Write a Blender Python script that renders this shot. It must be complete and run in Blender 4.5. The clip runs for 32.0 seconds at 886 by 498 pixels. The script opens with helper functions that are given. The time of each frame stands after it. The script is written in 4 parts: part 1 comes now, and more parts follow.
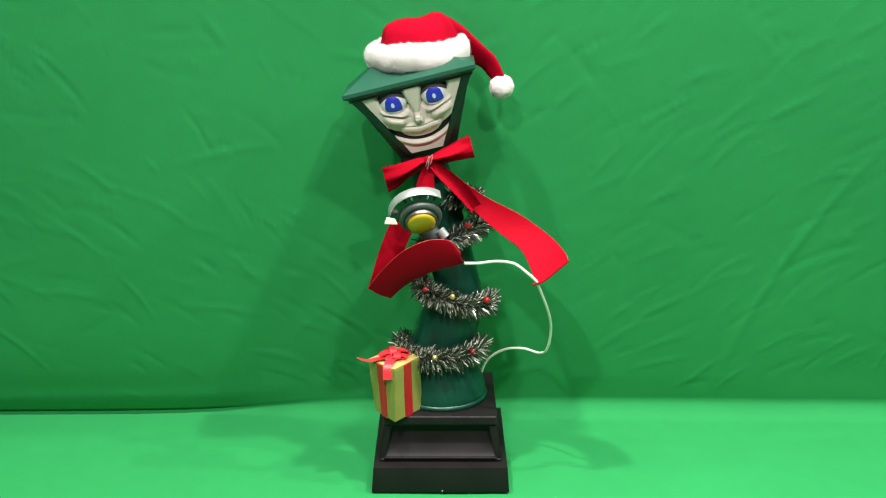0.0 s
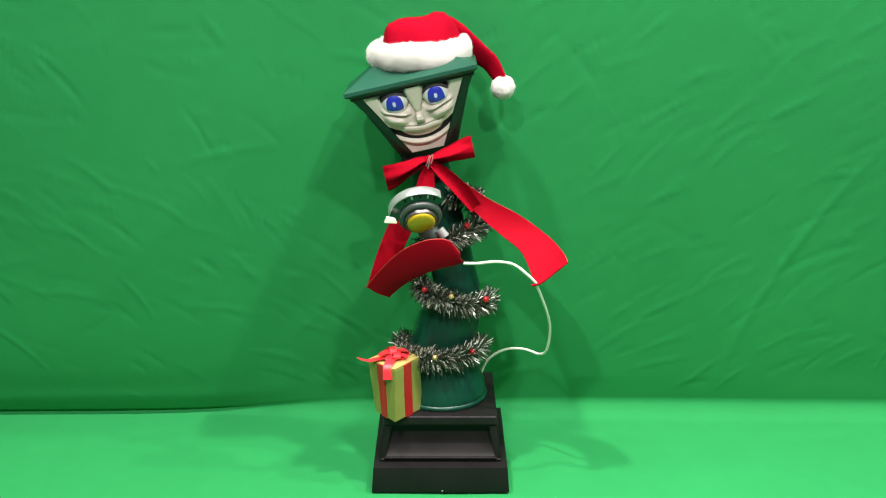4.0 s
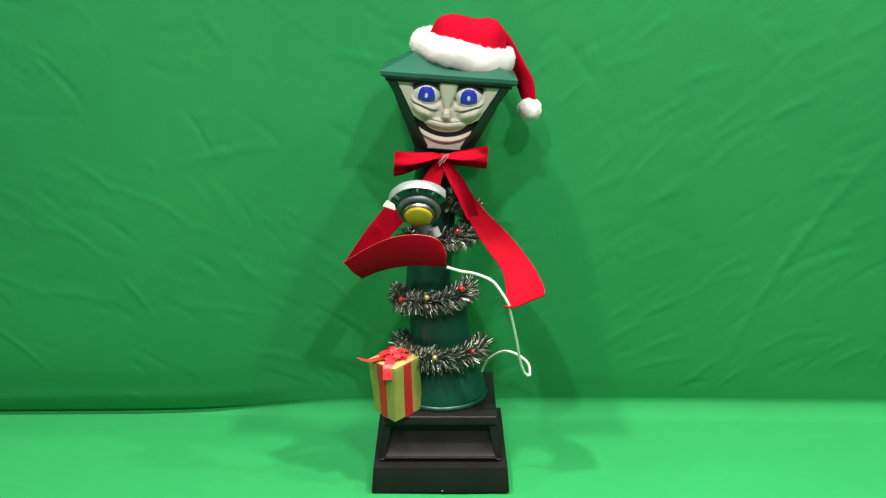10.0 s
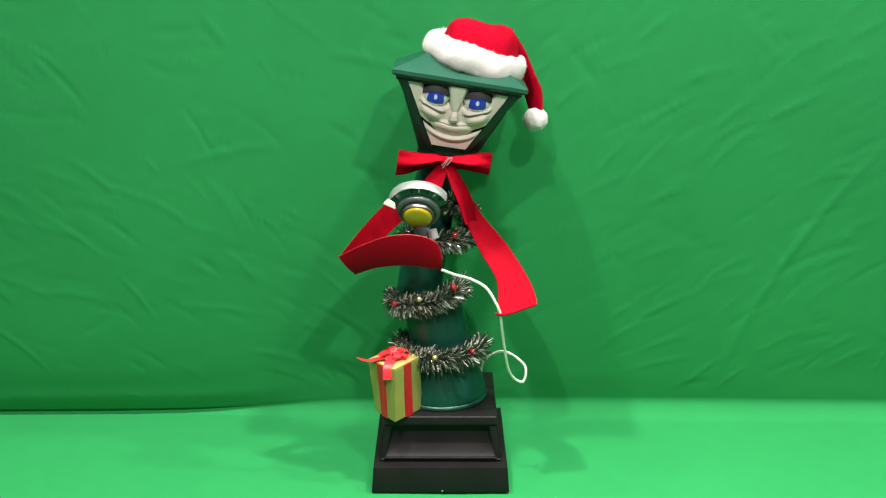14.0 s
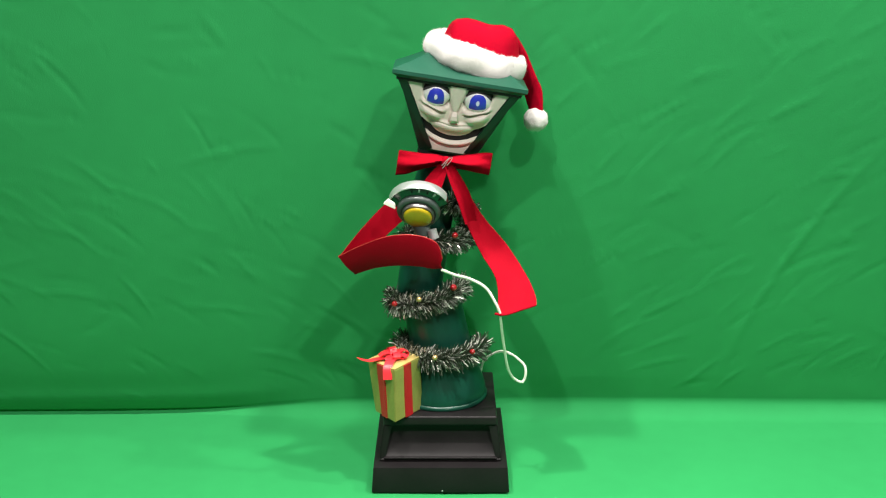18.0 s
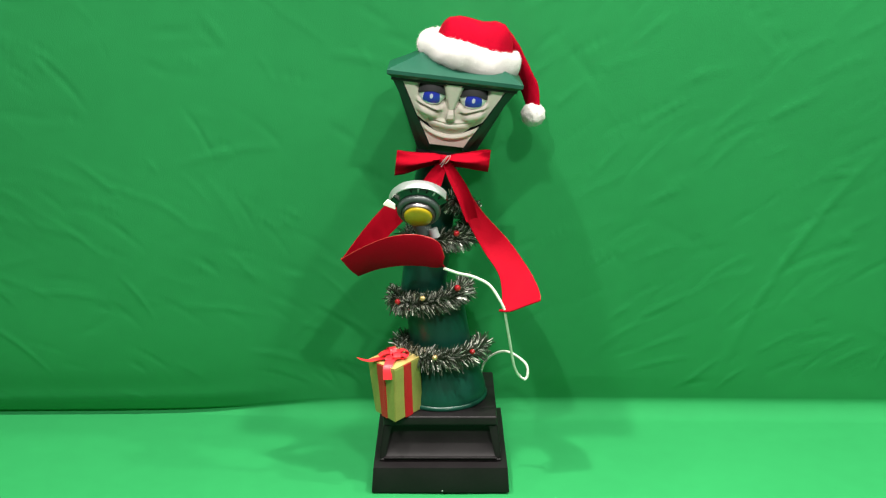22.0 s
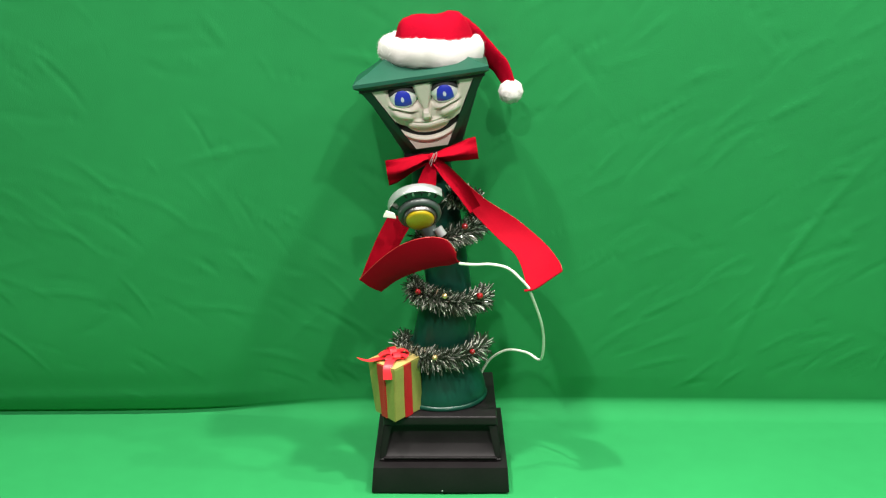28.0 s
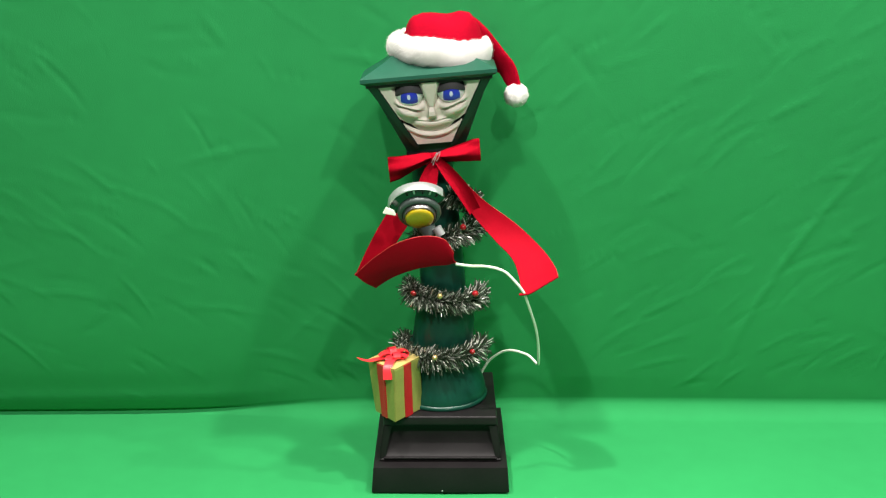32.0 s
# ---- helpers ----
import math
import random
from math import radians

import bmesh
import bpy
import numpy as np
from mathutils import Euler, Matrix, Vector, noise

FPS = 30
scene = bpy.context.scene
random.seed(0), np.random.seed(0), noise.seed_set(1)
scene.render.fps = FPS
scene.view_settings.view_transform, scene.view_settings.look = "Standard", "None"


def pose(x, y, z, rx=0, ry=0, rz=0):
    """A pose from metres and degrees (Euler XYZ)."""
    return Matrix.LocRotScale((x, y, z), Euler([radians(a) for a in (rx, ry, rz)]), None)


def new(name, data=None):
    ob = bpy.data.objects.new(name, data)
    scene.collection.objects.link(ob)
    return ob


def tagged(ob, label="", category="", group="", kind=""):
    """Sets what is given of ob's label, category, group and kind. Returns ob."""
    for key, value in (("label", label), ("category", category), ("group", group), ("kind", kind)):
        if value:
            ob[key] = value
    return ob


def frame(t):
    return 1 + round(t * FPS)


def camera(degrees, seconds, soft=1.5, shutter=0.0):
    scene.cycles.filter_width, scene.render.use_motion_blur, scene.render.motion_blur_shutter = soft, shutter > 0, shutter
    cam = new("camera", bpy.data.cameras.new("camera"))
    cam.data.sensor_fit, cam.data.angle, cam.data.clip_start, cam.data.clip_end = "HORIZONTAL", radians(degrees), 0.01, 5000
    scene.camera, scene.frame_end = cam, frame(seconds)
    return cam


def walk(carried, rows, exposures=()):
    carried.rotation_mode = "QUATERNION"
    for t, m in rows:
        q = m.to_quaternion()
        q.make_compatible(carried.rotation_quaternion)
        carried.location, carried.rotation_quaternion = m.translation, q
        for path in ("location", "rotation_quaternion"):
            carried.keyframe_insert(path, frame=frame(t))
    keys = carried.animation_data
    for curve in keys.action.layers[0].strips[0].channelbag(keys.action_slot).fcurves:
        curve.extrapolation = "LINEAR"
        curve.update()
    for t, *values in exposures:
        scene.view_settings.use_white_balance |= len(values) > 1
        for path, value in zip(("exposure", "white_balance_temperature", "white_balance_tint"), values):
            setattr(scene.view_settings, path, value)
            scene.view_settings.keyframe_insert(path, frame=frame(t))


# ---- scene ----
# ---- camera ----
cam = camera(42.81, 32.0, soft=1.2)
VIEW = pose(0.0, -1.92, 0.998, 73.2, 0, 0)
walk(cam, [(0.0, VIEW), (32.0, VIEW)])

# ---- light: rows of small round ceiling lamps in an assumed room, plus two added side fills ----
world = bpy.data.worlds.new("room_air")
scene.world = world
world.use_nodes = True
world.node_tree.nodes["Background"].inputs[0].default_value = (0.9, 0.95, 1.0, 1)
world.node_tree.nodes["Background"].inputs[1].default_value = 0.0
scene.view_settings.exposure = 0.0


def ceiling_or_fill_lamp(x, y, watts, cone):
    data = bpy.data.lights.new("ceiling_or_fill_lamp", "AREA")
    data.shape, data.size, data.energy = "DISK", 0.085, watts
    data.spread = radians(cone)
    data.color = (1.0, 0.955, 0.90)
    lamp = new("ceiling_or_fill_lamp", data)
    lamp.matrix_world = pose(x, y, 2.37)
    return lamp


# rows of recessed lamps placed from the cast shadows, the first just in front of the figure
# the outer two, x -1.48 and 1.64, are fills added to even the sides
for y, row in ((-0.60, ((-1.48, 9.0), (-0.44, 31.0), (0.60, 31.0), (1.64, 32.0))), (-1.90, ((-0.44, 43.0), (0.60, 43.0)))):
    for x, watts in row:
        ceiling_or_fill_lamp(x, y, watts, 140)


# ---- materials ----
def mat(name, color, rough=0.5, metal=0.0, vary=0.12, scale=40.0, bump=0.0, bump_scale=300.0, sheen=0.0, coat=0.0, emit=None, stretch=None, spec=0.5):
    m = bpy.data.materials.new(name)
    m.use_nodes = True
    t = m.node_tree
    b = t.nodes["Principled BSDF"]
    b.inputs["Metallic"].default_value = metal
    b.inputs["Sheen Weight"].default_value = sheen
    b.inputs["Coat Weight"].default_value = coat
    b.inputs["Specular IOR Level"].default_value = spec
    place = t.nodes.new("ShaderNodeTexCoord")
    sz = t.nodes.new("ShaderNodeMapping")
    if stretch:
        sz.inputs["Scale"].default_value = stretch
    t.links.new(place.outputs["Object"], sz.inputs["Vector"])
    big = t.nodes.new("ShaderNodeTexNoise")
    big.inputs["Scale"].default_value, big.inputs["Detail"].default_value = scale, 6
    fine = t.nodes.new("ShaderNodeTexNoise")
    fine.inputs["Scale"].default_value, fine.inputs["Detail"].default_value = scale * 9, 3
    for n in (big, fine):
        t.links.new(sz.outputs[0], n.inputs["Vector"])
    both = t.nodes.new("ShaderNodeMix")
    both.inputs[0].default_value = 0.4
    t.links.new(big.outputs[0], both.inputs[2])
    t.links.new(fine.outputs[0], both.inputs[3])
    ramp = t.nodes.new("ShaderNodeValToRGB")
    lo = [max(0.0, c * (1 - vary)) for c in color]
    hi = [min(1.0, c * (1 + vary)) for c in color]
    ramp.color_ramp.elements[0].position, ramp.color_ramp.elements[1].position = 0.3, 0.7
    ramp.color_ramp.elements[0].color, ramp.color_ramp.elements[1].color = (*lo, 1), (*hi, 1)
    t.links.new(both.outputs[0], ramp.inputs[0])
    t.links.new(ramp.outputs[0], b.inputs["Base Color"])
    gloss = t.nodes.new("ShaderNodeMapRange")
    gloss.inputs[3].default_value, gloss.inputs[4].default_value = max(0.02, rough - 0.07), min(1.0, rough + 0.07)
    t.links.new(big.outputs[0], gloss.inputs[0])
    t.links.new(gloss.outputs[0], b.inputs["Roughness"])
    if bump:
        grain = t.nodes.new("ShaderNodeTexNoise")
        grain.inputs["Scale"].default_value, grain.inputs["Detail"].default_value = bump_scale, 4
        t.links.new(sz.outputs[0], grain.inputs["Vector"])
        bp = t.nodes.new("ShaderNodeBump")
        bp.inputs["Strength"].default_value, bp.inputs["Distance"].default_value = bump, 0.001
        t.links.new(grain.outputs[0], bp.inputs["Height"])
        t.links.new(bp.outputs[0], b.inputs["Normal"])
    if emit:
        b.inputs["Emission Color"].default_value = (*emit[0], 1)
        b.inputs["Emission Strength"].default_value = emit[1]
    return m


CLOTH = mat("green_backdrop_cloth", (0.0230, 0.262, 0.076), 0.8, vary=0.05, scale=3.0, bump=0.25, bump_scale=500, spec=0.12)
# surfaces of the unseen room, colours set dark to hold down bounced light
DARK_ROOM = mat("unseen_room_dark", (0.055, 0.053, 0.052), 0.9, vary=0.04, scale=6, bump=0.2, bump_scale=80)
DARK_FLOOR = mat("unseen_floor_dark", (0.06, 0.055, 0.05), 0.95, vary=0.15, scale=30, bump=0.5, bump_scale=500)
BLACK = mat("black_plastic", (0.0105, 0.0092, 0.0098), 0.42, vary=0.25, scale=25, bump=0.12, bump_scale=700, spec=0.2)
COLUMN = mat("dark_green_plastic", (0.003, 0.044, 0.027), 0.34, vary=0.08, scale=18, bump=0.03, bump_scale=350, spec=0.4)
ROOF = mat("roof_green_plastic", (0.005, 0.066, 0.038), 0.45, vary=0.12, scale=14, bump=0.1, bump_scale=350)
HOUSING = mat("lantern_green_black", (0.003, 0.020, 0.013), 0.45, vary=0.2, scale=20, bump=0.1)
CREAM = mat("cream_painted_plastic", (0.70, 0.645, 0.57), 0.55, vary=0.07, scale=22, bump=0.1, bump_scale=400)
WHITE = mat("white_eye_paint", (0.93, 0.92, 0.96), 0.3, vary=0.02)
BLUE = mat("blue_iris_paint", (0.028, 0.050, 0.60), 0.35, vary=0.1, scale=60)
GLINT = mat("pale_blue_glint_paint", (0.72, 0.76, 0.92), 0.35, vary=0.02)
LID = mat("slate_grey_paint", (0.032, 0.033, 0.036), 0.75, vary=0.12, scale=30, bump=0.1, bump_scale=400)
MOUTH = mat("mouth_black", (0.004, 0.004, 0.004), 0.8, vary=0.1)
VELVET = mat("red_hat_plush", (0.32, 0.001, 0.013), 0.85, vary=0.16, scale=30, bump=0.5, bump_scale=900, sheen=0.0, spec=0.05)
FUR = mat("white_fur", (0.64, 0.62, 0.595), 0.9, vary=0.05, scale=60, bump=0.15, bump_scale=300, sheen=0.05, spec=0.05)
BOWRED = mat("red_velvet_ribbon", (0.30, 0.001, 0.010), 0.8, vary=0.16, scale=35, bump=0.4, bump_scale=900, sheen=0.0, spec=0.05)
ARMRED = mat("red_satin_ribbon", (0.345, 0.002, 0.012), 0.75, vary=0.09, scale=25, bump=0.35, bump_scale=1200, spec=0.06)
TINSEL = mat("dark_green_tinsel", (0.034, 0.048, 0.028), 0.35, metal=0.15, vary=0.5, scale=90)
SILVER_TINSEL = mat("silver_tinsel", (0.74, 0.74, 0.66), 0.28, metal=0.5, vary=0.40, scale=90)
BERRY = mat("red_berry", (0.30, 0.008, 0.012), 0.25, vary=0.2, scale=60, coat=0.4)
EDGE = mat("gold_ribbon_edge", (0.40, 0.045, 0.03), 0.5, metal=0.1, vary=0.2, scale=90)
GOLD = mat("gold_bead", (0.72, 0.50, 0.22), 0.25, metal=0.7, vary=0.2, scale=60)
CORD = mat("white_rubber_cord", (0.66, 0.72, 0.60), 0.5, vary=0.06, scale=60)
CHROME = mat("brushed_silver", (0.52, 0.53, 0.53), 0.32, metal=0.65, vary=0.15, scale=70)
MIC_GREEN = mat("glossy_dark_green_plastic", (0.003, 0.017, 0.012), 0.22, vary=0.2, scale=30, coat=0.3)
STEEL = mat("dull_steel", (0.17, 0.165, 0.16), 0.36, metal=0.85, vary=0.15, scale=70)
GREY = mat("grey_plastic_ring", (0.045, 0.062, 0.056), 0.4, vary=0.15, scale=40)
YELLOW = mat("yellow_button_plastic", (0.44, 0.325, 0.008), 0.38, vary=0.12, scale=40, coat=0.15)
PAPER = mat("gold_green_foil_paper", (0.26, 0.27, 0.065), 0.45, metal=0.15, vary=0.14, scale=35, bump=0.25, bump_scale=120)
# the gift's top face, a lighter and yellower version of its paper
PAPER_TOP = mat("foil_paper_lighter_top", (0.62, 0.50, 0.17), 0.40, metal=0.2, vary=0.14, scale=35, bump=0.2, bump_scale=120)
WRAP = mat("dark_red_gift_ribbon", (0.36, 0.008, 0.012), 0.45, vary=0.12, scale=50, bump=0.2)
GIFTBOW = mat("bright_red_gift_bow", (0.85, 0.03, 0.045), 0.4, vary=0.12, scale=50, bump=0.2)


# ---- building helpers ----
def V(*a):
    return Vector(a)


def finish(bm, smooth=True, angle=40):
    bmesh.ops.recalc_face_normals(bm, faces=bm.faces)
    me = bpy.data.meshes.new("mesh")
    for f in bm.faces:
        f.smooth = smooth
    if smooth:
        for e in bm.edges:
            if len(e.link_faces) == 2 and e.calc_face_angle(0) > radians(angle):
                e.smooth = False
    bm.to_mesh(me)
    bm.free()
    return me


def thing(name, place, label, category, group="", kind=""):
    ob = new(name)
    ob.location = place
    ob.empty_display_size = 0.02
    return tagged(ob, label, category, group, kind)


ORIGIN = {}


def part(name, bm, material, parent, label="", smooth=True, angle=40):
    """One mesh under a thing or a part. bm is in the place's own metres; the part shares its thing's origin."""
    top = parent.parent or parent
    o = Vector(ORIGIN.get(top.name, top.location))
    bmesh.ops.translate(bm, verts=bm.verts, vec=-o)
    me = finish(bm, smooth, angle)
    me.materials.append(material)
    ob = new(name, me)
    ob.parent = parent
    if label:
        tagged(ob, label)
    return ob


def solid(name, bm, material, label, category, kind="", smooth=True, angle=40):
    me = finish(bm, smooth, angle)
    me.materials.append(material)
    return tagged(new(name, me), label, category, "", kind)


def box(bm, x0, x1, y0, y1, z0, z1, bevel=0.0, seg=2):
    r = bmesh.ops.create_cube(bm, size=1)
    for v in r["verts"]:
        v.co = V((x0 + x1) / 2 + v.co.x * (x1 - x0), (y0 + y1) / 2 + v.co.y * (y1 - y0), (z0 + z1) / 2 + v.co.z * (z1 - z0))
    if bevel:
        es = list({e for v in r["verts"] for e in v.link_edges})
        bmesh.ops.bevel(bm, geom=es, offset=bevel, segments=seg, profile=0.6, affect="EDGES")
    return bm


def frustum(bm, cx, cy, z0, hx0, hy0, z1, hx1, hy1, bevel=0.0):
    a = [bm.verts.new((cx + sx * hx0, cy + sy * hy0, z0)) for sx, sy in ((-1, -1), (1, -1), (1, 1), (-1, 1))]
    b = [bm.verts.new((cx + sx * hx1, cy + sy * hy1, z1)) for sx, sy in ((-1, -1), (1, -1), (1, 1), (-1, 1))]
    bm.faces.new(a[::-1])
    bm.faces.new(b)
    for i in range(4):
        j = (i + 1) % 4
        bm.faces.new((a[i], a[j], b[j], b[i]))
    if bevel:
        bmesh.ops.bevel(bm, geom=list({e for v in a + b for e in v.link_edges}), offset=bevel, segments=2, profile=0.6, affect="EDGES")
    return bm


def lathe(bm, profile, n=48, cx=0.0, cy=0.0, caps=True):
    rings = []
    for r, z in profile:
        rings.append([bm.verts.new((cx + r * math.cos(2 * math.pi * i / n), cy + r * math.sin(2 * math.pi * i / n), z)) for i in range(n)])
    for a, b in zip(rings, rings[1:]):
        for i in range(n):
            j = (i + 1) % n
            bm.faces.new((a[i], a[j], b[j], b[i]))
    if caps:
        bm.faces.new(rings[0][::-1])
        bm.faces.new(rings[-1])
    return bm


def sweep(bm, points, radii, n=10, flat=1.0):
    """A round tube along points."""
    rings = []
    up = V(0, 0, 1)
    for i, p in enumerate(points):
        p = Vector(p)
        d = (Vector(points[min(i + 1, len(points) - 1)]) - Vector(points[max(i - 1, 0)])).normalized()
        side = d.cross(up)
        side = side.normalized() if side.length > 1e-4 else V(1, 0, 0)
        up2 = side.cross(d).normalized()
        r = radii[i] if isinstance(radii, (list, tuple)) else radii
        rings.append([bm.verts.new(p + side * (r * math.cos(a)) + up2 * (r * flat * math.sin(a))) for a in (2 * math.pi * k / n for k in range(n))])
        up = up2
    for a, b in zip(rings, rings[1:]):
        for i in range(n):
            j = (i + 1) % n
            bm.faces.new((a[i], a[j], b[j], b[i]))
    bm.faces.new(rings[0][::-1])
    bm.faces.new(rings[-1])
    return bm


def smooth_path(points, steps=8):
    """Catmull-Rom through points."""
    pts = [Vector(p) for p in points]
    out = []
    for i in range(len(pts) - 1):
        p0, p1, p2, p3 = pts[max(i - 1, 0)], pts[i], pts[i + 1], pts[min(i + 2, len(pts) - 1)]
        for k in range(steps):
            t = k / steps
            out.append(0.5 * (2 * p1 + (p2 - p0) * t + (2 * p0 - 5 * p1 + 4 * p2 - p3) * t * t + (3 * p1 - p0 - 3 * p2 + p3) * t ** 3))
    out.append(pts[-1])
    return out


def strip(bm, left, right, thick=0.0016, across=8, steps=8, crown=0.0):
    """A ribbon between two edge lines, with thickness and a bowed section."""
    a, b = smooth_path(left, steps), smooth_path(right, steps)
    n = len(a)
    front, back = [], []
    for i in range(n):
        d = (a[min(i + 1, n - 1)] - a[max(i - 1, 0)]).normalized()
        w = b[i] - a[i]
        nor = w.cross(d)
        nor = nor.normalized() if nor.length > 1e-9 else V(0, -1, 0)
        fr, bk = [], []
        for k in range(across + 1):
            s = k / across
            p = a[i] + w * s + nor * (crown * 4 * s * (1 - s))
            fr.append(bm.verts.new(p + nor * thick / 2))
            bk.append(bm.verts.new(p - nor * thick / 2))
        front.append(fr)
        back.append(bk)
    for i in range(n - 1):
        for k in range(across):
            bm.faces.new((front[i][k], front[i][k + 1], front[i + 1][k + 1], front[i + 1][k]))
            bm.faces.new((back[i][k], back[i + 1][k], back[i + 1][k + 1], back[i][k + 1]))
        for k in (0, across):
            bm.faces.new((front[i][k], front[i + 1][k], back[i + 1][k], back[i][k]))
    for i in (0, n - 1):
        for k in range(across):
            bm.faces.new((front[i][k], front[i][k + 1], back[i][k + 1], back[i][k]))
    return bm


def ball(bm, c, r, u=16, v=12, squash=(1, 1, 1)):
    res = bmesh.ops.create_uvsphere(bm, u_segments=u, v_segments=v, radius=1)
    for w in res["verts"]:
        w.co = V(c[0] + w.co.x * r * squash[0], c[1] + w.co.y * r * squash[1], c[2] + w.co.z * r * squash[2])
    return bm


def needle(verts, faces, p, d, length, width):
    """A thin three-sided spike."""
    d = d.normalized()
    s = d.cross(V(0.3, 0.5, 0.8)).normalized() * width
    u = d.cross(s).normalized() * width
    k = len(verts)
    verts += [p + s, p - s * 0.5 + u * 0.87, p - s * 0.5 - u * 0.87, p + d * length + s * 0.3, p + d * length - s * 0.3]
    faces += [(k, k + 1, k + 3), (k + 1, k + 4, k + 3), (k + 1, k + 2, k + 4), (k + 2, k, k + 4), (k, k + 3, k + 4)]


def blade(verts, faces, p, d, length, width, rng):
    """A flat strip of foil with a little thickness and a bend in it."""
    d = d.normalized()
    s = d.cross(V(rng.uniform(-1, 1), rng.uniform(-1, 1), rng.uniform(-1, 1))).normalized()
    u = d.cross(s) * 0.00022
    s = s * width
    bend = V(rng.uniform(-1, 1), rng.uniform(-1, 1), rng.uniform(-1.4, 0.6)) * (length * 0.14)
    k = len(verts)
    for f, w, off in ((0.0, 0.7, 0.0), (0.5, 1.0, 0.3), (1.0, 0.8, 1.0)):
        q = p + d * (length * f) + bend * off
        verts += [q + s * w + u, q - s * w + u, q - s * w - u, q + s * w - u]
    for r in (0, 4):
        for i in range(4):
            a, b = k + r + i, k + r + (i + 1) % 4
            faces.append((a, b, b + 4, a + 4))
    faces.append((k + 8, k + 9, k + 10, k + 11))


def spikes(verts, faces):
    bm = bmesh.new()
    vs = [bm.verts.new(v) for v in verts]
    for f in faces:
        bm.faces.new([vs[i] for i in f])
    return bm


# ---- unseen room added round the set, kept dark to cut bounced light ----
def room():
    for name, b in (("wall_north", (-2.6, 2.6, 0.75, 0.87, 0, 2.4)), ("wall_south", (-2.6, 2.6, -6.12, -6.0, 0, 2.4)),
                    ("wall_west", (-2.72, -2.6, -6.12, 0.87, 0, 2.4)), ("wall_east", (2.6, 2.72, -6.12, 0.87, 0, 2.4))):
        solid(name, box(bmesh.new(), *b), DARK_ROOM, "unseen wall added around the backdrop, dark to limit bounced light", "wall", "structure", False)
    solid("ceiling", box(bmesh.new(), -2.72, 2.72, -6.12, 0.87, 2.4, 2.5), DARK_ROOM, "unseen ceiling added over the room, dark to limit bounced light", "ceiling", "structure", False)
    solid("floor", box(bmesh.new(), -2.72, 2.72, -6.12, 0.87, -0.12, -0.012), DARK_FLOOR, "unseen floor added under the green cloth, dark to limit bounced light", "floor", "structure", False)


room()


def backdrop():
    """One hanging green sheet: wall, a tucked bend, and the floor run towards the camera."""
    wall = [(0.268, 1.80 * (1 - i / 229.0) ** 1.15 + 0.015) for i in range(230)]
    bend = [(0.268 - 0.015 * (1 - math.cos(radians(a))), 0.015 * (1 - math.sin(radians(a)))) for a in (12, 24, 36, 48, 60, 72, 82)]
    floor_run = [(0.251 - 0.98 * (i / 79.0) ** 1.1, 0.0) for i in range(80)]
    prof = wall + bend + floor_run
    nw = len(wall)
    xs = np.concatenate((np.linspace(-1.5, -1.0, 26)[:-1], np.linspace(-1.0, 1.0, 701), np.linspace(1.0, 1.5, 26)[1:]))
    rng = random.Random(5)
    long_folds = [
        (0.43, 0.23, 32, 0.13), (0.44, 0.15, 23, 0.08), (0.43, 0.10, 16, 0.09), (0.70, 0.72, 28, 0.07), (0.74, 0.79, 31, 0.07),
        (0.62, 0.64, 28, 0.09), (0.31, 0.55, 50, 0.07), (0.52, 0.56, 48, 0.08), (0.66, 0.34, 63, 0.35), (0.52, 0.08, 45, 0.07),
        (0.88, 0.12, 66, 0.06), (0.41, 0.35, 24, 0.07), (-0.59, 0.50, -18, 0.07), (-0.51, 0.46, -39, 0.07), (-0.70, 0.42, -39, 0.10),
        (-0.85, 0.29, -45, 0.05), (-0.72, 0.29, -7, 0.11), (-0.44, 0.25, -11, 0.12), (-0.83, 0.17, -48, 0.10), (-0.40, 0.57, 8, 0.13)]
    folds = [(p, q, r, ln, 0.0012 + 0.0030 * max(0.0, ln - 0.08), 0.0036 + 0.022 * max(0.0, ln - 0.1)) for p, q, r, ln in long_folds]
    for _ in range(70):
        folds.append((rng.uniform(-1, 1), rng.uniform(0.08, 0.95), rng.uniform(12, 62) * (1 if rng.random() < 0.6 else -1), rng.uniform(0.03, 0.12), rng.uniform(0.0002, 0.0008) * rng.choice((-1, 1, 1)), rng.uniform(0.004, 0.009)))
    # fine hard creases, running up to the right on one half and down to the right on the other
    for _ in range(420):
        cx = rng.uniform(-0.95, 0.95)
        slope = rng.gauss(33, 10) if cx > 0.05 else rng.gauss(-30, 16)
        folds.append((cx, rng.uniform(0.05, 1.0), slope, rng.uniform(0.02, 0.09), rng.uniform(0.0004, 0.0014) * rng.choice((-1, 1)), rng.uniform(0.0024, 0.0048)))
    X, Z = np.meshgrid(xs, np.array([p[1] for p in wall]), indexing="ij")
    lift = np.zeros_like(X)
    for cx, cz, deg, ln, dp, wd in folds:
        dp *= 0.82
        a = radians(deg)
        u = ((X - cx) * math.cos(a) + (Z - cz) * math.sin(a)) / ln
        w = (-(X - cx) * math.sin(a) + (Z - cz) * math.cos(a) + 0.12 * u * u * ln) / wd
        lift += dp * np.clip(1 - u * u, 0, 1) ** 2 * np.exp(-w * w)
    soft = np.array([[noise.noise(V(x * 1.2, z * 1.5, 3.1)) * 0.006 + noise.noise(V(x * 4.5 + z * 3, z * 3.5 - x * 2, 9.0)) * 0.0010 for z in np.linspace(0, 1.85, 75)] for x in np.linspace(-1.5, 1.5, 121)])
    zi = np.clip(Z / 1.85 * 74, 0, 73.999)
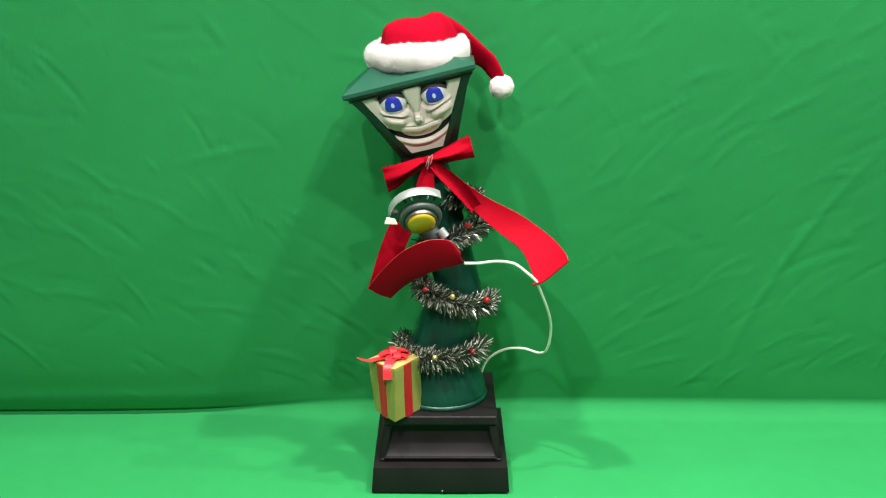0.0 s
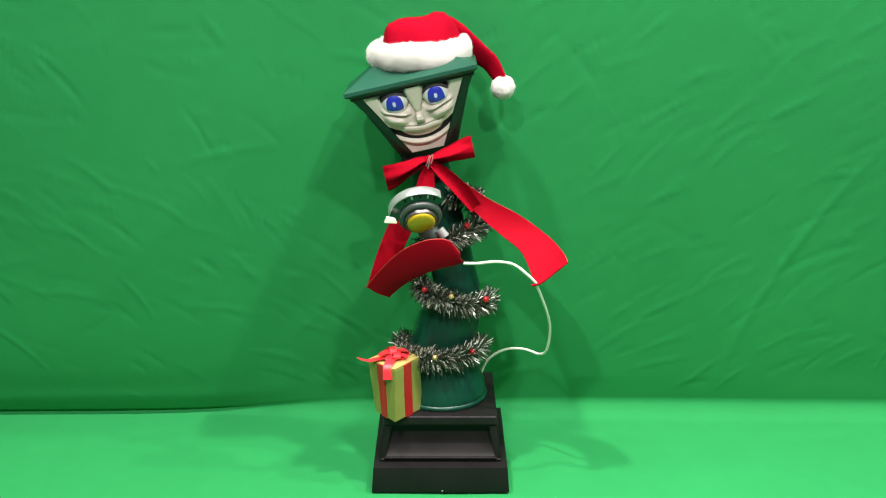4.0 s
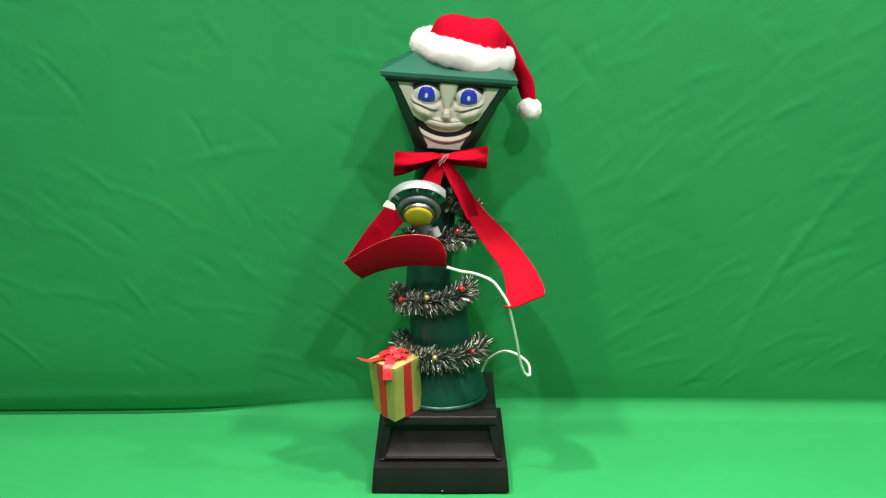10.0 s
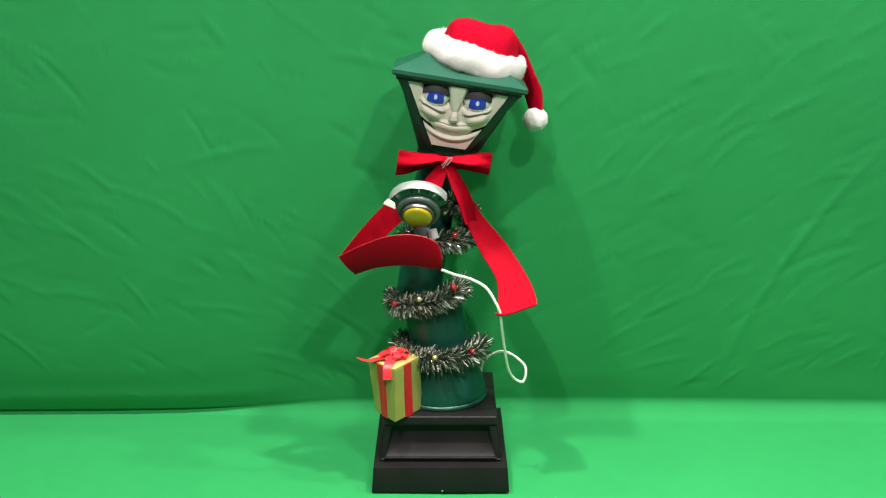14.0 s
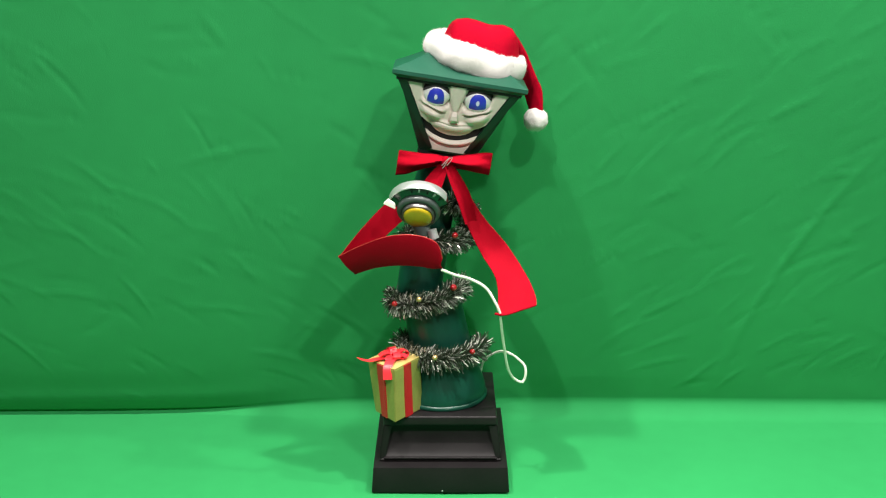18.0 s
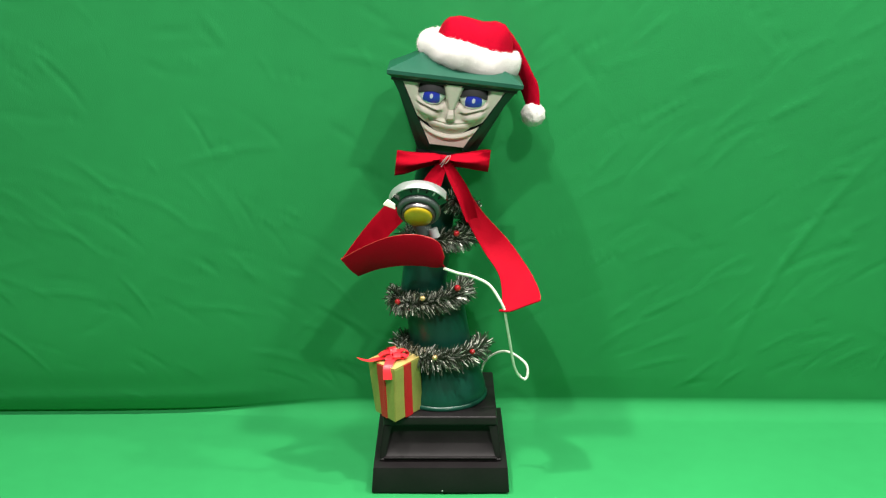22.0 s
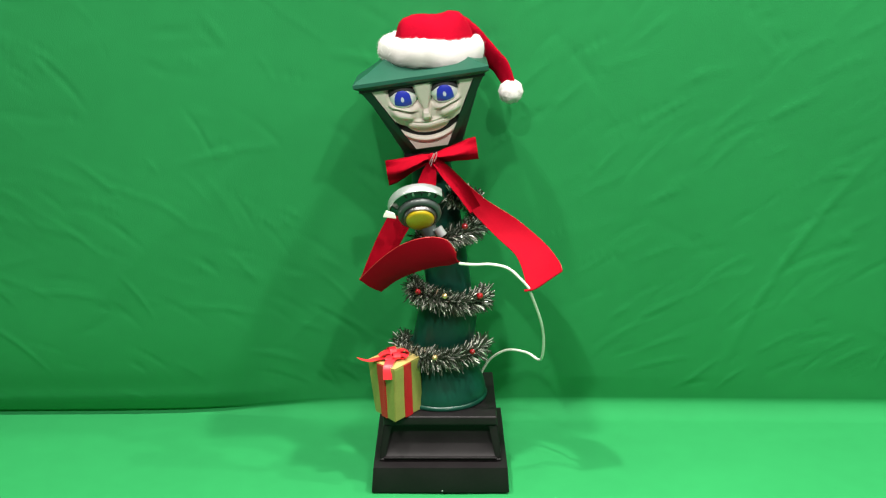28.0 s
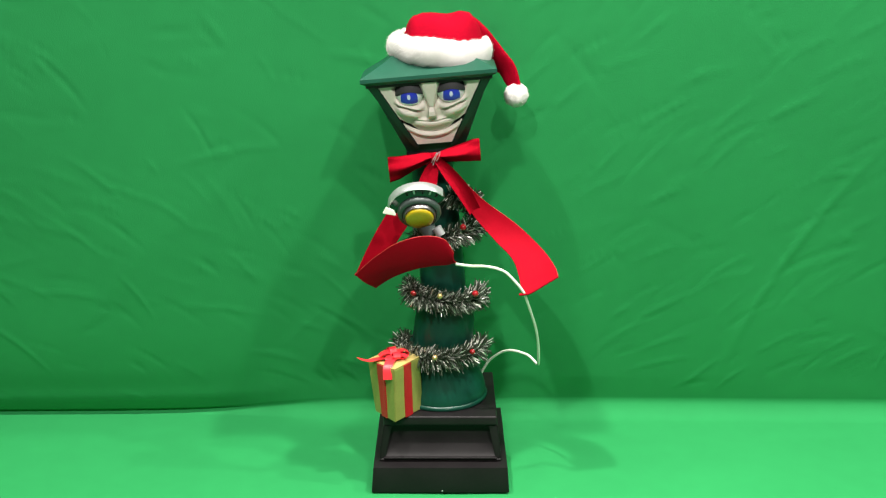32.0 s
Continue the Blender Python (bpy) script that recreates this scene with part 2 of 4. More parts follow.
    xi = np.clip((X + 1.5) / 3.0 * 120, 0, 119.999)
    i0, j0 = xi.astype(int), zi.astype(int)
    fx, fz = xi - i0, zi - j0
    lift += soft[i0, j0] * (1 - fx) * (1 - fz) + soft[i0 + 1, j0] * fx * (1 - fz) + soft[i0, j0 + 1] * (1 - fx) * fz + soft[i0 + 1, j0 + 1] * fx * fz
    # the sheet bellies out over the bend, most on the left
    left = 0.5 + 0.5 * np.tanh((-X - 0.40) * 7)
    belly = 0.003 * left * np.exp(-((Z - 0.045) / 0.022) ** 2)
    k = np.clip((Z - 0.015) / 0.05, 0, 1)
    tuck = (0.004 + 0.010 * left) * (1 - np.clip(1 - Z / 0.22, 0, 1) ** 2) + 0.012 * left * (1 - np.clip(1 - Z / 0.12, 0, 1) ** 2)
    wall_y = 0.264 - k * lift - belly - tuck - 0.165 * np.minimum(Z, 0.9 + 0.3 * np.tanh((Z - 0.9) / 0.3))
    verts = []
    for i, x in enumerate(xs):
        push = 0.042 + 0.012 * (0.5 + 0.5 * math.tanh((x + 0.34) * 7)) + 0.014 * max(0.0, -x - 0.3) + 0.018 * max(0.0, x - 0.35)
        r = 0.011 + 0.030 * (0.5 + 0.5 * math.tanh((x + 0.34) * 7))
        for j, (y, z) in enumerate(prof):
            if j < nw:
                verts.append((x, wall_y[i, j] - push, r + (z - 0.015) * (1.8 - r) / 1.8))
            elif j < nw + 7:
                a = radians((12, 24, 36, 48, 60, 72, 82)[j - nw])
                verts.append((x, 0.264 - r * (1 - math.cos(a)) - push, r * (1 - math.sin(a))))
            else:
                y = min(y, y + 0.013 - r) - 0.004
                f = min(1.0, max(0.0, (0.260 - r - y) / 0.12))
                verts.append((x, y - push * (1 - f), z + f * (0.0022 * noise.noise(V(x * 4, y * 4, 1.0)) + 0.0010 * noise.noise(V(x * 13, y * 13, 4.0)) - 0.003)))
    n = len(prof)
    faces = [(i * n + j, (i + 1) * n + j, (i + 1) * n + j + 1, i * n + j + 1) for i in range(len(xs) - 1) for j in range(n - 1)]
    me = bpy.data.meshes.new("mesh")
    me.from_pydata([tuple(map(float, v)) for v in verts], [], faces)
    me.polygons.foreach_set("use_smooth", [True] * len(me.polygons))
    me.materials.append(CLOTH)
    tagged(new("backdrop", me), "creased bright green cloth backdrop hung on the wall and laid over the floor", "backdrop", "", "structure")


backdrop()

# ---- the lamppost figure ----
BX, BY = -0.0045, 0.008
lamppost = thing("lamppost_figure", (BX, BY, 0.0), "dark green plastic singing lamppost with a face on a black pedestal", "figurine")


def pedestal():
    b = bmesh.new()
    frustum(b, BX, BY, 0.0, 0.1228, 0.1265, 0.0502, 0.1190, 0.1265, 0.003)
    part("plinth", b, BLACK, lamppost, "black plastic square plinth")
    b = bmesh.new()
    # upper block with a sunken panel in its front
    hx0, hx1, yb, yf0, z0, z1 = 0.1085, 0.1005, 0.112, -0.0952, 0.0502, 0.1362
    frustum(b, BX, (yb + yf0) / 2 + 0.018, z0, hx0, (yb - yf0) / 2 - 0.018, z1 - 0.001, hx1, (yb - yf0) / 2 - 0.018, 0.002)
    part("block", b, BLACK, lamppost, "black plastic upper block of the pedestal")
    # raised front frame round the panel: four bevelled rails
    def rail(x0, x1, z0_, z1_, y):
        r = bmesh.new()
        box(r, x0, x1, y, y + 0.040, z0_, z1_, 0.0035, 3)
        return r
    part("panel_rail", rail(BX - 0.1090, BX + 0.1090, 0.0504, 0.0560, yf0 - 0.001), BLACK, lamppost)
    r = bmesh.new()
    box(r, BX - 0.1008, BX + 0.1008, yf0 + 0.004, yf0 + 0.042, 0.1180, 0.1360, 0.0045, 4)
    part("panel_rail", r, BLACK, lamppost)
    for s in (-1, 1):
        r = bmesh.new()
        ring = []
        for x, y, z in ((0.1088, yf0, 0.0558), (0.0985, yf0, 0.0558), (0.0855, yf0 + 0.0075, 0.1185), (0.1012, yf0 + 0.0045, 0.1185)):
            ring.append((r.verts.new((BX + s * x, y, z)), r.verts.new((BX + s * x, y + 0.040, z))))
        r.faces.new([p[0] for p in ring])
        r.faces.new([p[1] for p in ring][::-1])
        for i in range(4):
            j = (i + 1) % 4
            r.faces.new((ring[i][0], ring[j][0], ring[j][1], ring[i][1]))
        bmesh.ops.bevel(r, geom=list(r.edges), offset=0.0014, segments=2, affect="EDGES")
        part("panel_rail", r, BLACK, lamppost)
    # hollow cove between the rails, steep at its top and flat at its foot
    r = bmesh.new()
    rows = []
    for i in range(15):
        f = i / 14
        z = 0.0570 + 0.0600 * f
        y = -0.0950 + 0.0215 * math.sin(f * math.pi / 2) ** 0.85
        w = 0.0985 - 0.0120 * f
        rows.append([r.verts.new((BX + w * x, y + dy, z)) for dy in (0.0, 0.006) for x in (-1, 1)])
    for p, q in zip(rows, rows[1:]):
        for m, n in ((0, 1), (1, 3), (3, 2), (2, 0)):
            r.faces.new((p[m], p[n], q[n], q[m]))
    r.faces.new([rows[0][m] for m in (0, 2, 3, 1)])
    r.faces.new([rows[-1][m] for m in (0, 1, 3, 2)])
    part("panel", r, BLACK, lamppost, "hollowed sloping black front panel", True, 40)
    r = bmesh.new()
    box(r, BX - 0.1010, BX + 0.1010, -0.0985, -0.091, 0.0562, 0.0594, 0.0012, 3)
    part("panel_lip", r, BLACK, lamppost)
    r = bmesh.new()
    ball(r, (BX + 0.003, -0.1185, 0.004), 0.0014)
    part("screw", r, CHROME, lamppost)


pedestal()

AX, AY = -0.0025, 0.010        # the column's axis
zP = 0.1362


def column():
    b = lathe(bmesh.new(), [(0.070, zP + 0.0005), (0.0835, zP + 0.001), (0.0845, zP + 0.004), (0.0835, zP + 0.007), (0.0812, zP + 0.0085), (0.0814, zP + 0.013), (0.0802, 0.158), (0.0768, 0.170), (0.0722, 0.182), (0.0680, 0.195), (0.0645, 0.208), (0.0615, 0.225), (0.0590, 0.240), (0.0560, 0.243), (0.050, 0.236)], 72, AX, AY)
    part("lower_column", b, COLUMN, lamppost, "dark green flared column foot")
    b = lathe(bmesh.new(), [(0.046, 0.205), (0.0540, 0.212), (0.0550, 0.240), (0.0535, 0.290), (0.0505, 0.322), (0.0450, 0.337), (0.036, 0.343)], 64, AX, AY)
    mid = part("middle_column", b, COLUMN, lamppost, "dark green middle joint of the column")
    b = lathe(bmesh.new(), [(0.030, 0.322), (0.0385, 0.328), (0.0400, 0.345), (0.0400, 0.365), (0.0395, 0.420), (0.0390, 0.480), (0.0380, 0.540), (0.0340, 0.575), (0.0300, 0.597)], 64, AX - 0.012, AY)
    up = part("upper_column", b, COLUMN, lamppost, "dark green upper column that tilts")
    return mid, up


middle_column, upper_column = column()

# ---- head: a four-sided lantern with a face ----
HX, HY = -0.0052, 0.005
SL = radians(18)
FO = V(HX, -0.0885, 0.7270)
FS = V(0, math.sin(SL), -math.cos(SL))
FN = V(0, -math.cos(SL), -math.sin(SL))


def F(x, s, h=0.0):
    """A point of the face, in millimetres: across, down the slope, out of it."""
    return FO + V(x / 1000, 0, 0) + FS * (s / 1000) + FN * (h / 1000)


def half(s):
    return 84.0 - 0.490 * s


def lantern():
    b = bmesh.new()
    frustum(b, HX, HY - 0.012, 0.600, 0.0455, 0.0325, 0.738, 0.1030, 0.0785, 0.003)
    for v in b.verts:
        if v.co.y > HY:
            v.co.x = HX + (v.co.x - HX) * 0.62
    head = part("head", b, HOUSING, lamppost, "dark green four-sided lantern housing")
    # frame bars along the face's edges
    for s in (-1, 1):
        b = bmesh.new()
        pts = []
        for k in (-8, 118):
            wide = 16.5 - 0.065 * k
            for dx, dh in ((0, -3), (wide, -5), (wide, 0.5), (0, 3.0)):
                pts.append(b.verts.new(F(s * (half(k) + 0.6 + dx), k, dh)))
        for q in ((0, 1, 2, 3), (7, 6, 5, 4), (0, 4, 5, 1), (1, 5, 6, 2), (2, 6, 7, 3), (3, 7, 4, 0)):
            b.faces.new([pts[i] for i in q])
        bmesh.ops.bevel(b, geom=list(b.edges), offset=0.0008, segments=2, affect="EDGES")
        part("frame_bar", b, HOUSING, head)
    b = bmesh.new()
    box(b, HX - 0.103, HX + 0.103, -0.0935, -0.080, 0.7255, 0.741, 0.0015)
    part("frame_top_bar", b, HOUSING, head)
    b = bmesh.new()
    frustum(b, HX, HY, 0.582, 0.050, 0.047, 0.607, 0.050, 0.0475, 0.003)
    part("collar", b, BLACK, head, "black square collar under the lantern")
    # roof: eave slab, sloping hip, top block
    b = bmesh.new()
    h = 0.1105
    prof = [(h - 0.014, 0.7290), (h - 0.002, 0.7345), (h, 0.7365), (h, 0.7425), (h - 0.004, 0.7450), (h - 0.026, 0.7555), (h - 0.050, 0.7685), (h - 0.072, 0.7800), (0.026, 0.7860), (0.022, 0.7900)]
    rings = []
    for r, z in prof:
        ring = []
        for i in range(4):
            c0 = ((-1, -1), (1, -1), (1, 1), (-1, 1))[i]
            c1 = ((1, -1), (1, 1), (-1, 1), (-1, -1))[i]
            for k in range(12):
                s = k / 12
                back = max(0.0, c0[1] + (c1[1] - c0[1]) * s)
                ring.append(b.verts.new((HX + r * (c0[0] + (c1[0] - c0[0]) * s) * (1 - 0.56 * back), HY + r * (c0[1] + (c1[1] - c0[1]) * s) * (1 - 0.36 * (back > 0)), z)))
        rings.append(ring)
    for a, c in zip(rings, rings[1:]):
        for i in range(48):
            j = (i + 1) % 48
            b.faces.new((a[i], a[j], c[j], c[i]))
    b.faces.new(rings[0][::-1])
    b.faces.new(rings[-1])
    part("roof", b, ROOF, head, "green hipped lantern roof with a thick eave", True, 28)
    return head


head = lantern()


def bump(x, s, cx, cs, rx, rs, p=2):
    d = (abs((x - cx) / rx) ** p + abs((s - cs) / rs) ** p)
    return math.exp(-d)


def upper_lip(x):
    return mouth_line(x) - 2.5 * min(1.0, abs(x) / 52.0) ** 2 - 8.0 * math.exp(-(abs(x) / 33.0) ** 4)


def mouth_line(x):
    return 87.0 - 22.5 * min(1.0, (abs(x) / 52.0)) ** 2


EX, ES = 34.5, 19.5


def socket_x(s):
    """The eye holes lean outward towards the brow."""
    return EX + 0.5 + 0.25 * (ES - 6 - s)


def face_height(x, s):
    ax = abs(x)
    h = 1.0
    # sunken eye holes
    h -= 12.0 * bump(ax, s, socket_x(s), ES - 6, 20.6, 22.0, 6)
    # brow wedge between the eyes, narrowing to the nose
    wedge = max(3.0, 19.5 - 0.33 * s)
    h += 4.5 * math.exp(-(ax / wedge) ** 4) * min(1.0, max(0.0, (60 - s) / 20))
    h -= 4.2 * math.exp(-((ax - wedge * 1.08) / 2.2) ** 2) * min(1.0, max(0.0, (52 - s) / 10))
    # bags under the eyes, a fold that rises outward, and full cheeks
    fold = 43.0 - 0.32 * (ax - 34)
    side = math.exp(-((ax - 36.5) / 20) ** 6)
    bag = math.exp(-((s - fold + 5.0) / 4.4) ** 2) * side
    cheek = math.exp(-(abs(s - fold - 7.5) / 7.0) ** 3) * math.exp(-((ax - 38) / 17) ** 4)
    h += 11.0 * bag + 11.5 * cheek
    h -= 5.5 * math.exp(-((s - fold) / 1.5) ** 2) * side
    # upper lip between the cheeks
    h -= 2.5 * math.exp(-((s - 70) / 9) ** 2) * math.exp(-((ax - 37) / 4.5) ** 2)
    h += 5.5 * math.exp(-(ax / 33) ** 6) * math.exp(-((upper_lip(x) - 7 - s) / 7.5) ** 4)
    h -= 2.4 * math.exp(-((upper_lip(x) - 10 - s) / 1.5) ** 2) * math.exp(-(ax / 36) ** 6)
    return h


def face():
    b = bmesh.new()
    nu, nv = 140, 120
    grid = []
    for j in range(nv + 1):
        row = []
        for i in range(nu + 1):
            u = -1 + 2 * i / nu
            x = u * 66.0
            for _ in range(3):
                s = -3 + (upper_lip(x) + 3) * (j / nv)
                x = u * half(s)
            row.append(b.verts.new(F(x, s, face_height(x, s))))
        grid.append(row)
    for j in range(nv):
        for i in range(nu):
            b.faces.new((grid[j][i], grid[j + 1][i], grid[j + 1][i + 1], grid[j][i + 1]))
    lip = [b.verts.new(F((v.co.x - FO.x) * 1000 * 0.97, upper_lip((v.co.x - FO.x) * 1000) - 1.5, -5.0)) for v in grid[-1]]
    for i in range(nu):
        b.faces.new((grid[-1][i], lip[i], lip[i + 1], grid[-1][i + 1]))
    part("face", b, CREAM, head, "cream plastic face with full cheeks", True, 60)
    # nose: a wedge with a flat bright tip and an undercut
    b = bmesh.new()
    sec = [(41.5, 3.6, 3.0), (45.5, 5.2, 10.0), (47.5, 6.2, 12.5), (54.0, 7.2, 13.5), (55.6, 7.6, 12.5), (66, 8.6, 2.0), (68, 7.0, 0.0)]
    rows = []
    for s, w, h in sec:
        rows.append([b.verts.new(F(x, s, hh)) for x, hh in ((-w, -1), (-w, h * 0.55), (-w * 0.72, h), (w * 0.72, h), (w, h * 0.55), (w, -1))])
    for p, q in zip(rows, rows[1:]):
        for i in range(5):
            b.faces.new((p[i], q[i], q[i + 1], p[i + 1]))
    b.faces.new(rows[0])
    b.faces.new(rows[-1][::-1])
    part("nose", b, CREAM, head, "blunt cream nose", True, 30)
    # upper teeth: one smooth band set back under the lip
    b = bmesh.new()
    rows = []
    for i in range(33):
        x = -35.0 + 70.0 * i / 32
        top, low = upper_lip(x) - 3.0, mouth_line(x) + 3.0 - 4.0 * (abs(x) / 35.0) ** 6
        bow_out = -0.6 - 2.0 * (abs(x) / 35.0) ** 4
        rows.append([b.verts.new(F(x, q, h)) for q, h in ((top, bow_out - 1.0), (top + (low - top) * 0.35, bow_out), (low - 1.5, bow_out + 0.4), (low, bow_out - 0.8), (low, -4.5), (top, -4.5))])
    for p, q in zip(rows, rows[1:]):
        for i in range(6):
            b.faces.new((p[i], p[(i + 1) % 6], q[(i + 1) % 6], q[i]))
    b.faces.new(rows[0][::-1])
    b.faces.new(rows[-1])
    part("upper_teeth", b, CREAM, head, "smooth cream band of upper teeth", True, 50)
    # mouth hollow behind the lips
    b = bmesh.new()
    pts = [b.verts.new(F(x, s, h)) for h in (-5.5, -2.6) for x, s in ((-53, 58), (53, 58), (33, 112), (-33, 112))]
    for q in ((3, 2, 1, 0), (4, 5, 6, 7), (0, 1, 5, 4), (1, 2, 6, 5), (2, 3, 7, 6), (3, 0, 4, 7)):
        b.faces.new([pts[i] for i in q])
    part("mouth_hollow", b, MOUTH, head, "black open mouth")


face()


def jaw_part():
    b = bmesh.new()
    nu, nv = 72, 34
    grid = []
    for j in range(nv + 1):
        row = []
        for i in range(nu + 1):
            u = -1 + 2 * i / nu
            x = u * 44.0
            for _ in range(3):
                top = mouth_line(x) + 3.2
                s = top + (112.0 - top) * (j / nv)
                x = u * (half(s) - 0.5)
            ax = abs(x)
            v = s - (mouth_line(x) + 3.2)
            h = 0.5 + 4.6 * math.exp(-((v - 4.6) / 4.4) ** 2) * math.exp(-(ax / 43) ** 6)
            h -= 1.8 * math.exp(-((v - 11.5) / 1.8) ** 2) * math.exp(-(ax / 38) ** 6)
            row.append(b.verts.new(F(x, s, h)))
        grid.append(row)
    for j in range(nv):
        for i in range(nu):
            b.faces.new((grid[j][i], grid[j + 1][i], grid[j + 1][i + 1], grid[j][i + 1]))
    rim = [grid[0][i] for i in range(nu + 1)] + [grid[j][nu] for j in range(1, nv + 1)] + [grid[nv][i] for i in range(nu - 1, -1, -1)] + [grid[j][0] for j in range(nv - 1, 0, -1)]
    low = [b.verts.new(v.co - FN * 0.0042) for v in rim]
    for i in range(len(rim)):
        j = (i + 1) % len(rim)
        b.faces.new((rim[i], rim[j], low[j], low[i]))
    return part("jaw", b, CREAM, head, "cream moving jaw with a full lower lip", True, 50)


jaw = jaw_part()

EYE_R = 24.0
EYE_IN = 12.0


def eye_centre(side):
    return F(side * EX, ES, -EYE_IN)


def on_eye(side, az, el, r):
    """A point on an eyeball, by degrees across and up from its middle."""
    a, e = radians(az), radians(el)
    fwd, right, upv = FN, V(1, 0, 0), -FS
    return eye_centre(side) + (fwd * (math.cos(a) * math.cos(e)) + right * (math.sin(a) * math.cos(e)) + upv * math.sin(e)) * (r / 1000)


def patch(side, outline, r, rings=6):
    """A spherical patch with a given outline (degrees), a little proud of the eye."""
    b = bmesh.new()
    cx = sum(p[0] for p in outline) / len(outline)
    cy = sum(p[1] for p in outline) / len(outline)
    prev = [b.verts.new(on_eye(side, cx, cy, r))]
    for k in range(1, rings + 1):
        f = k / rings
        ring = [b.verts.new(on_eye(side, cx + (x - cx) * f, cy + (y - cy) * f, r)) for x, y in outline]
        n = len(ring)
        for i in range(n):
            j = (i + 1) % n
            b.faces.new((prev[0], ring[i], ring[j]) if k == 1 else (prev[i], ring[i], ring[j], prev[j]))
        prev = ring
    return b


def eyes():
    lids = []
    for side in (-1, 1):
        b = bmesh.new()
        rim = [b.verts.new(F(side * socket_x(ES - 6 + 24.6 * math.sin(a)) + 20.8 * math.cos(a), ES - 6 + 24.6 * math.sin(a), -1.5)) for a in (2 * math.pi * k / 40 for k in range(40))]
        deep = [b.verts.new(F(side * socket_x(ES - 6 + 24.6 * math.sin(a)) + 20.2 * math.cos(a), ES - 6 + 23.8 * math.sin(a), -7.5)) for a in (2 * math.pi * k / 40 for k in range(40))]
        for i in range(40):
            b.faces.new((rim[i], rim[(i + 1) % 40], deep[(i + 1) % 40], deep[i]))
        b.faces.new(deep)
        part("eye_socket", b, LID, head, "dark grey eye socket")
        b = bmesh.new()
        ball(b, eye_centre(side), EYE_R / 1000, 40, 28)
        part("eyeball", b, WHITE, head, "white painted bulging eyeball")
        lean = 5 * side
        shape = [(0.84 * px, 0.88 * pz + 1.5 if pz > 0 else 0.80 * pz) for px, pz in ((-45, -31 - lean), (-40, 2), (-37, 24), (-24, 40), (0, 45), (24, 40), (37, 24), (40, 2), (45, -31 + lean), (22, -33 + lean * 0.5), (0, -34), (-22, -33 - lean * 0.5))]
        dense = []
        for i in range(len(shape)):
            p, q = shape[i], shape[(i + 1) % len(shape)]
            dense += [(p[0] + (q[0] - p[0]) * k / 4, p[1] + (q[1] - p[1]) * k / 4) for k in range(4)]
        part("iris", patch(side, dense, EYE_R + 0.3), BLUE, head, "blue painted iris with a square foot")
        oval = [(-1 + 6.5 * math.cos(a), 5 + 10.5 * math.sin(a)) for a in (2 * math.pi * k / 24 for k in range(24))]
        part("glint", patch(side, oval, EYE_R + 0.55, 3), GLINT, head, "pale oval glint")
        # lid: a dark shell that turns about the eye's cross axis
        b = bmesh.new()
        rows = []
        for k in range(15):
            row = []
            for az in range(-90, 91, 6):
                low = 37 - 22 * min(1.0, abs(az) / 62) ** 2
                el = radians(118 - k * (118 - low) / 14)
                a = radians(az * 0.94)
                row.append(b.verts.new(eye_centre(side) + (V(1, 0, 0) * math.sin(a) + (FN * math.cos(el) - FS * math.sin(el)) * math.cos(a)) * ((EYE_R + 1.4) / 1000)))
            rows.append(row)
        for p, q in zip(rows, rows[1:]):
            for i in range(30):
                b.faces.new((p[i], q[i], q[i + 1], p[i + 1]))
        edge = [b.verts.new(eye_centre(side) + (v.co - eye_centre(side)) * 0.93) for v in rows[-1]]
        for i in range(30):
            b.faces.new((rows[-1][i], edge[i], edge[i + 1], rows[-1][i + 1]))
        lids.append(part("eyelid", b, LID, head, "dark grey moving eyelid"))
    return lids


eyelids = eyes()

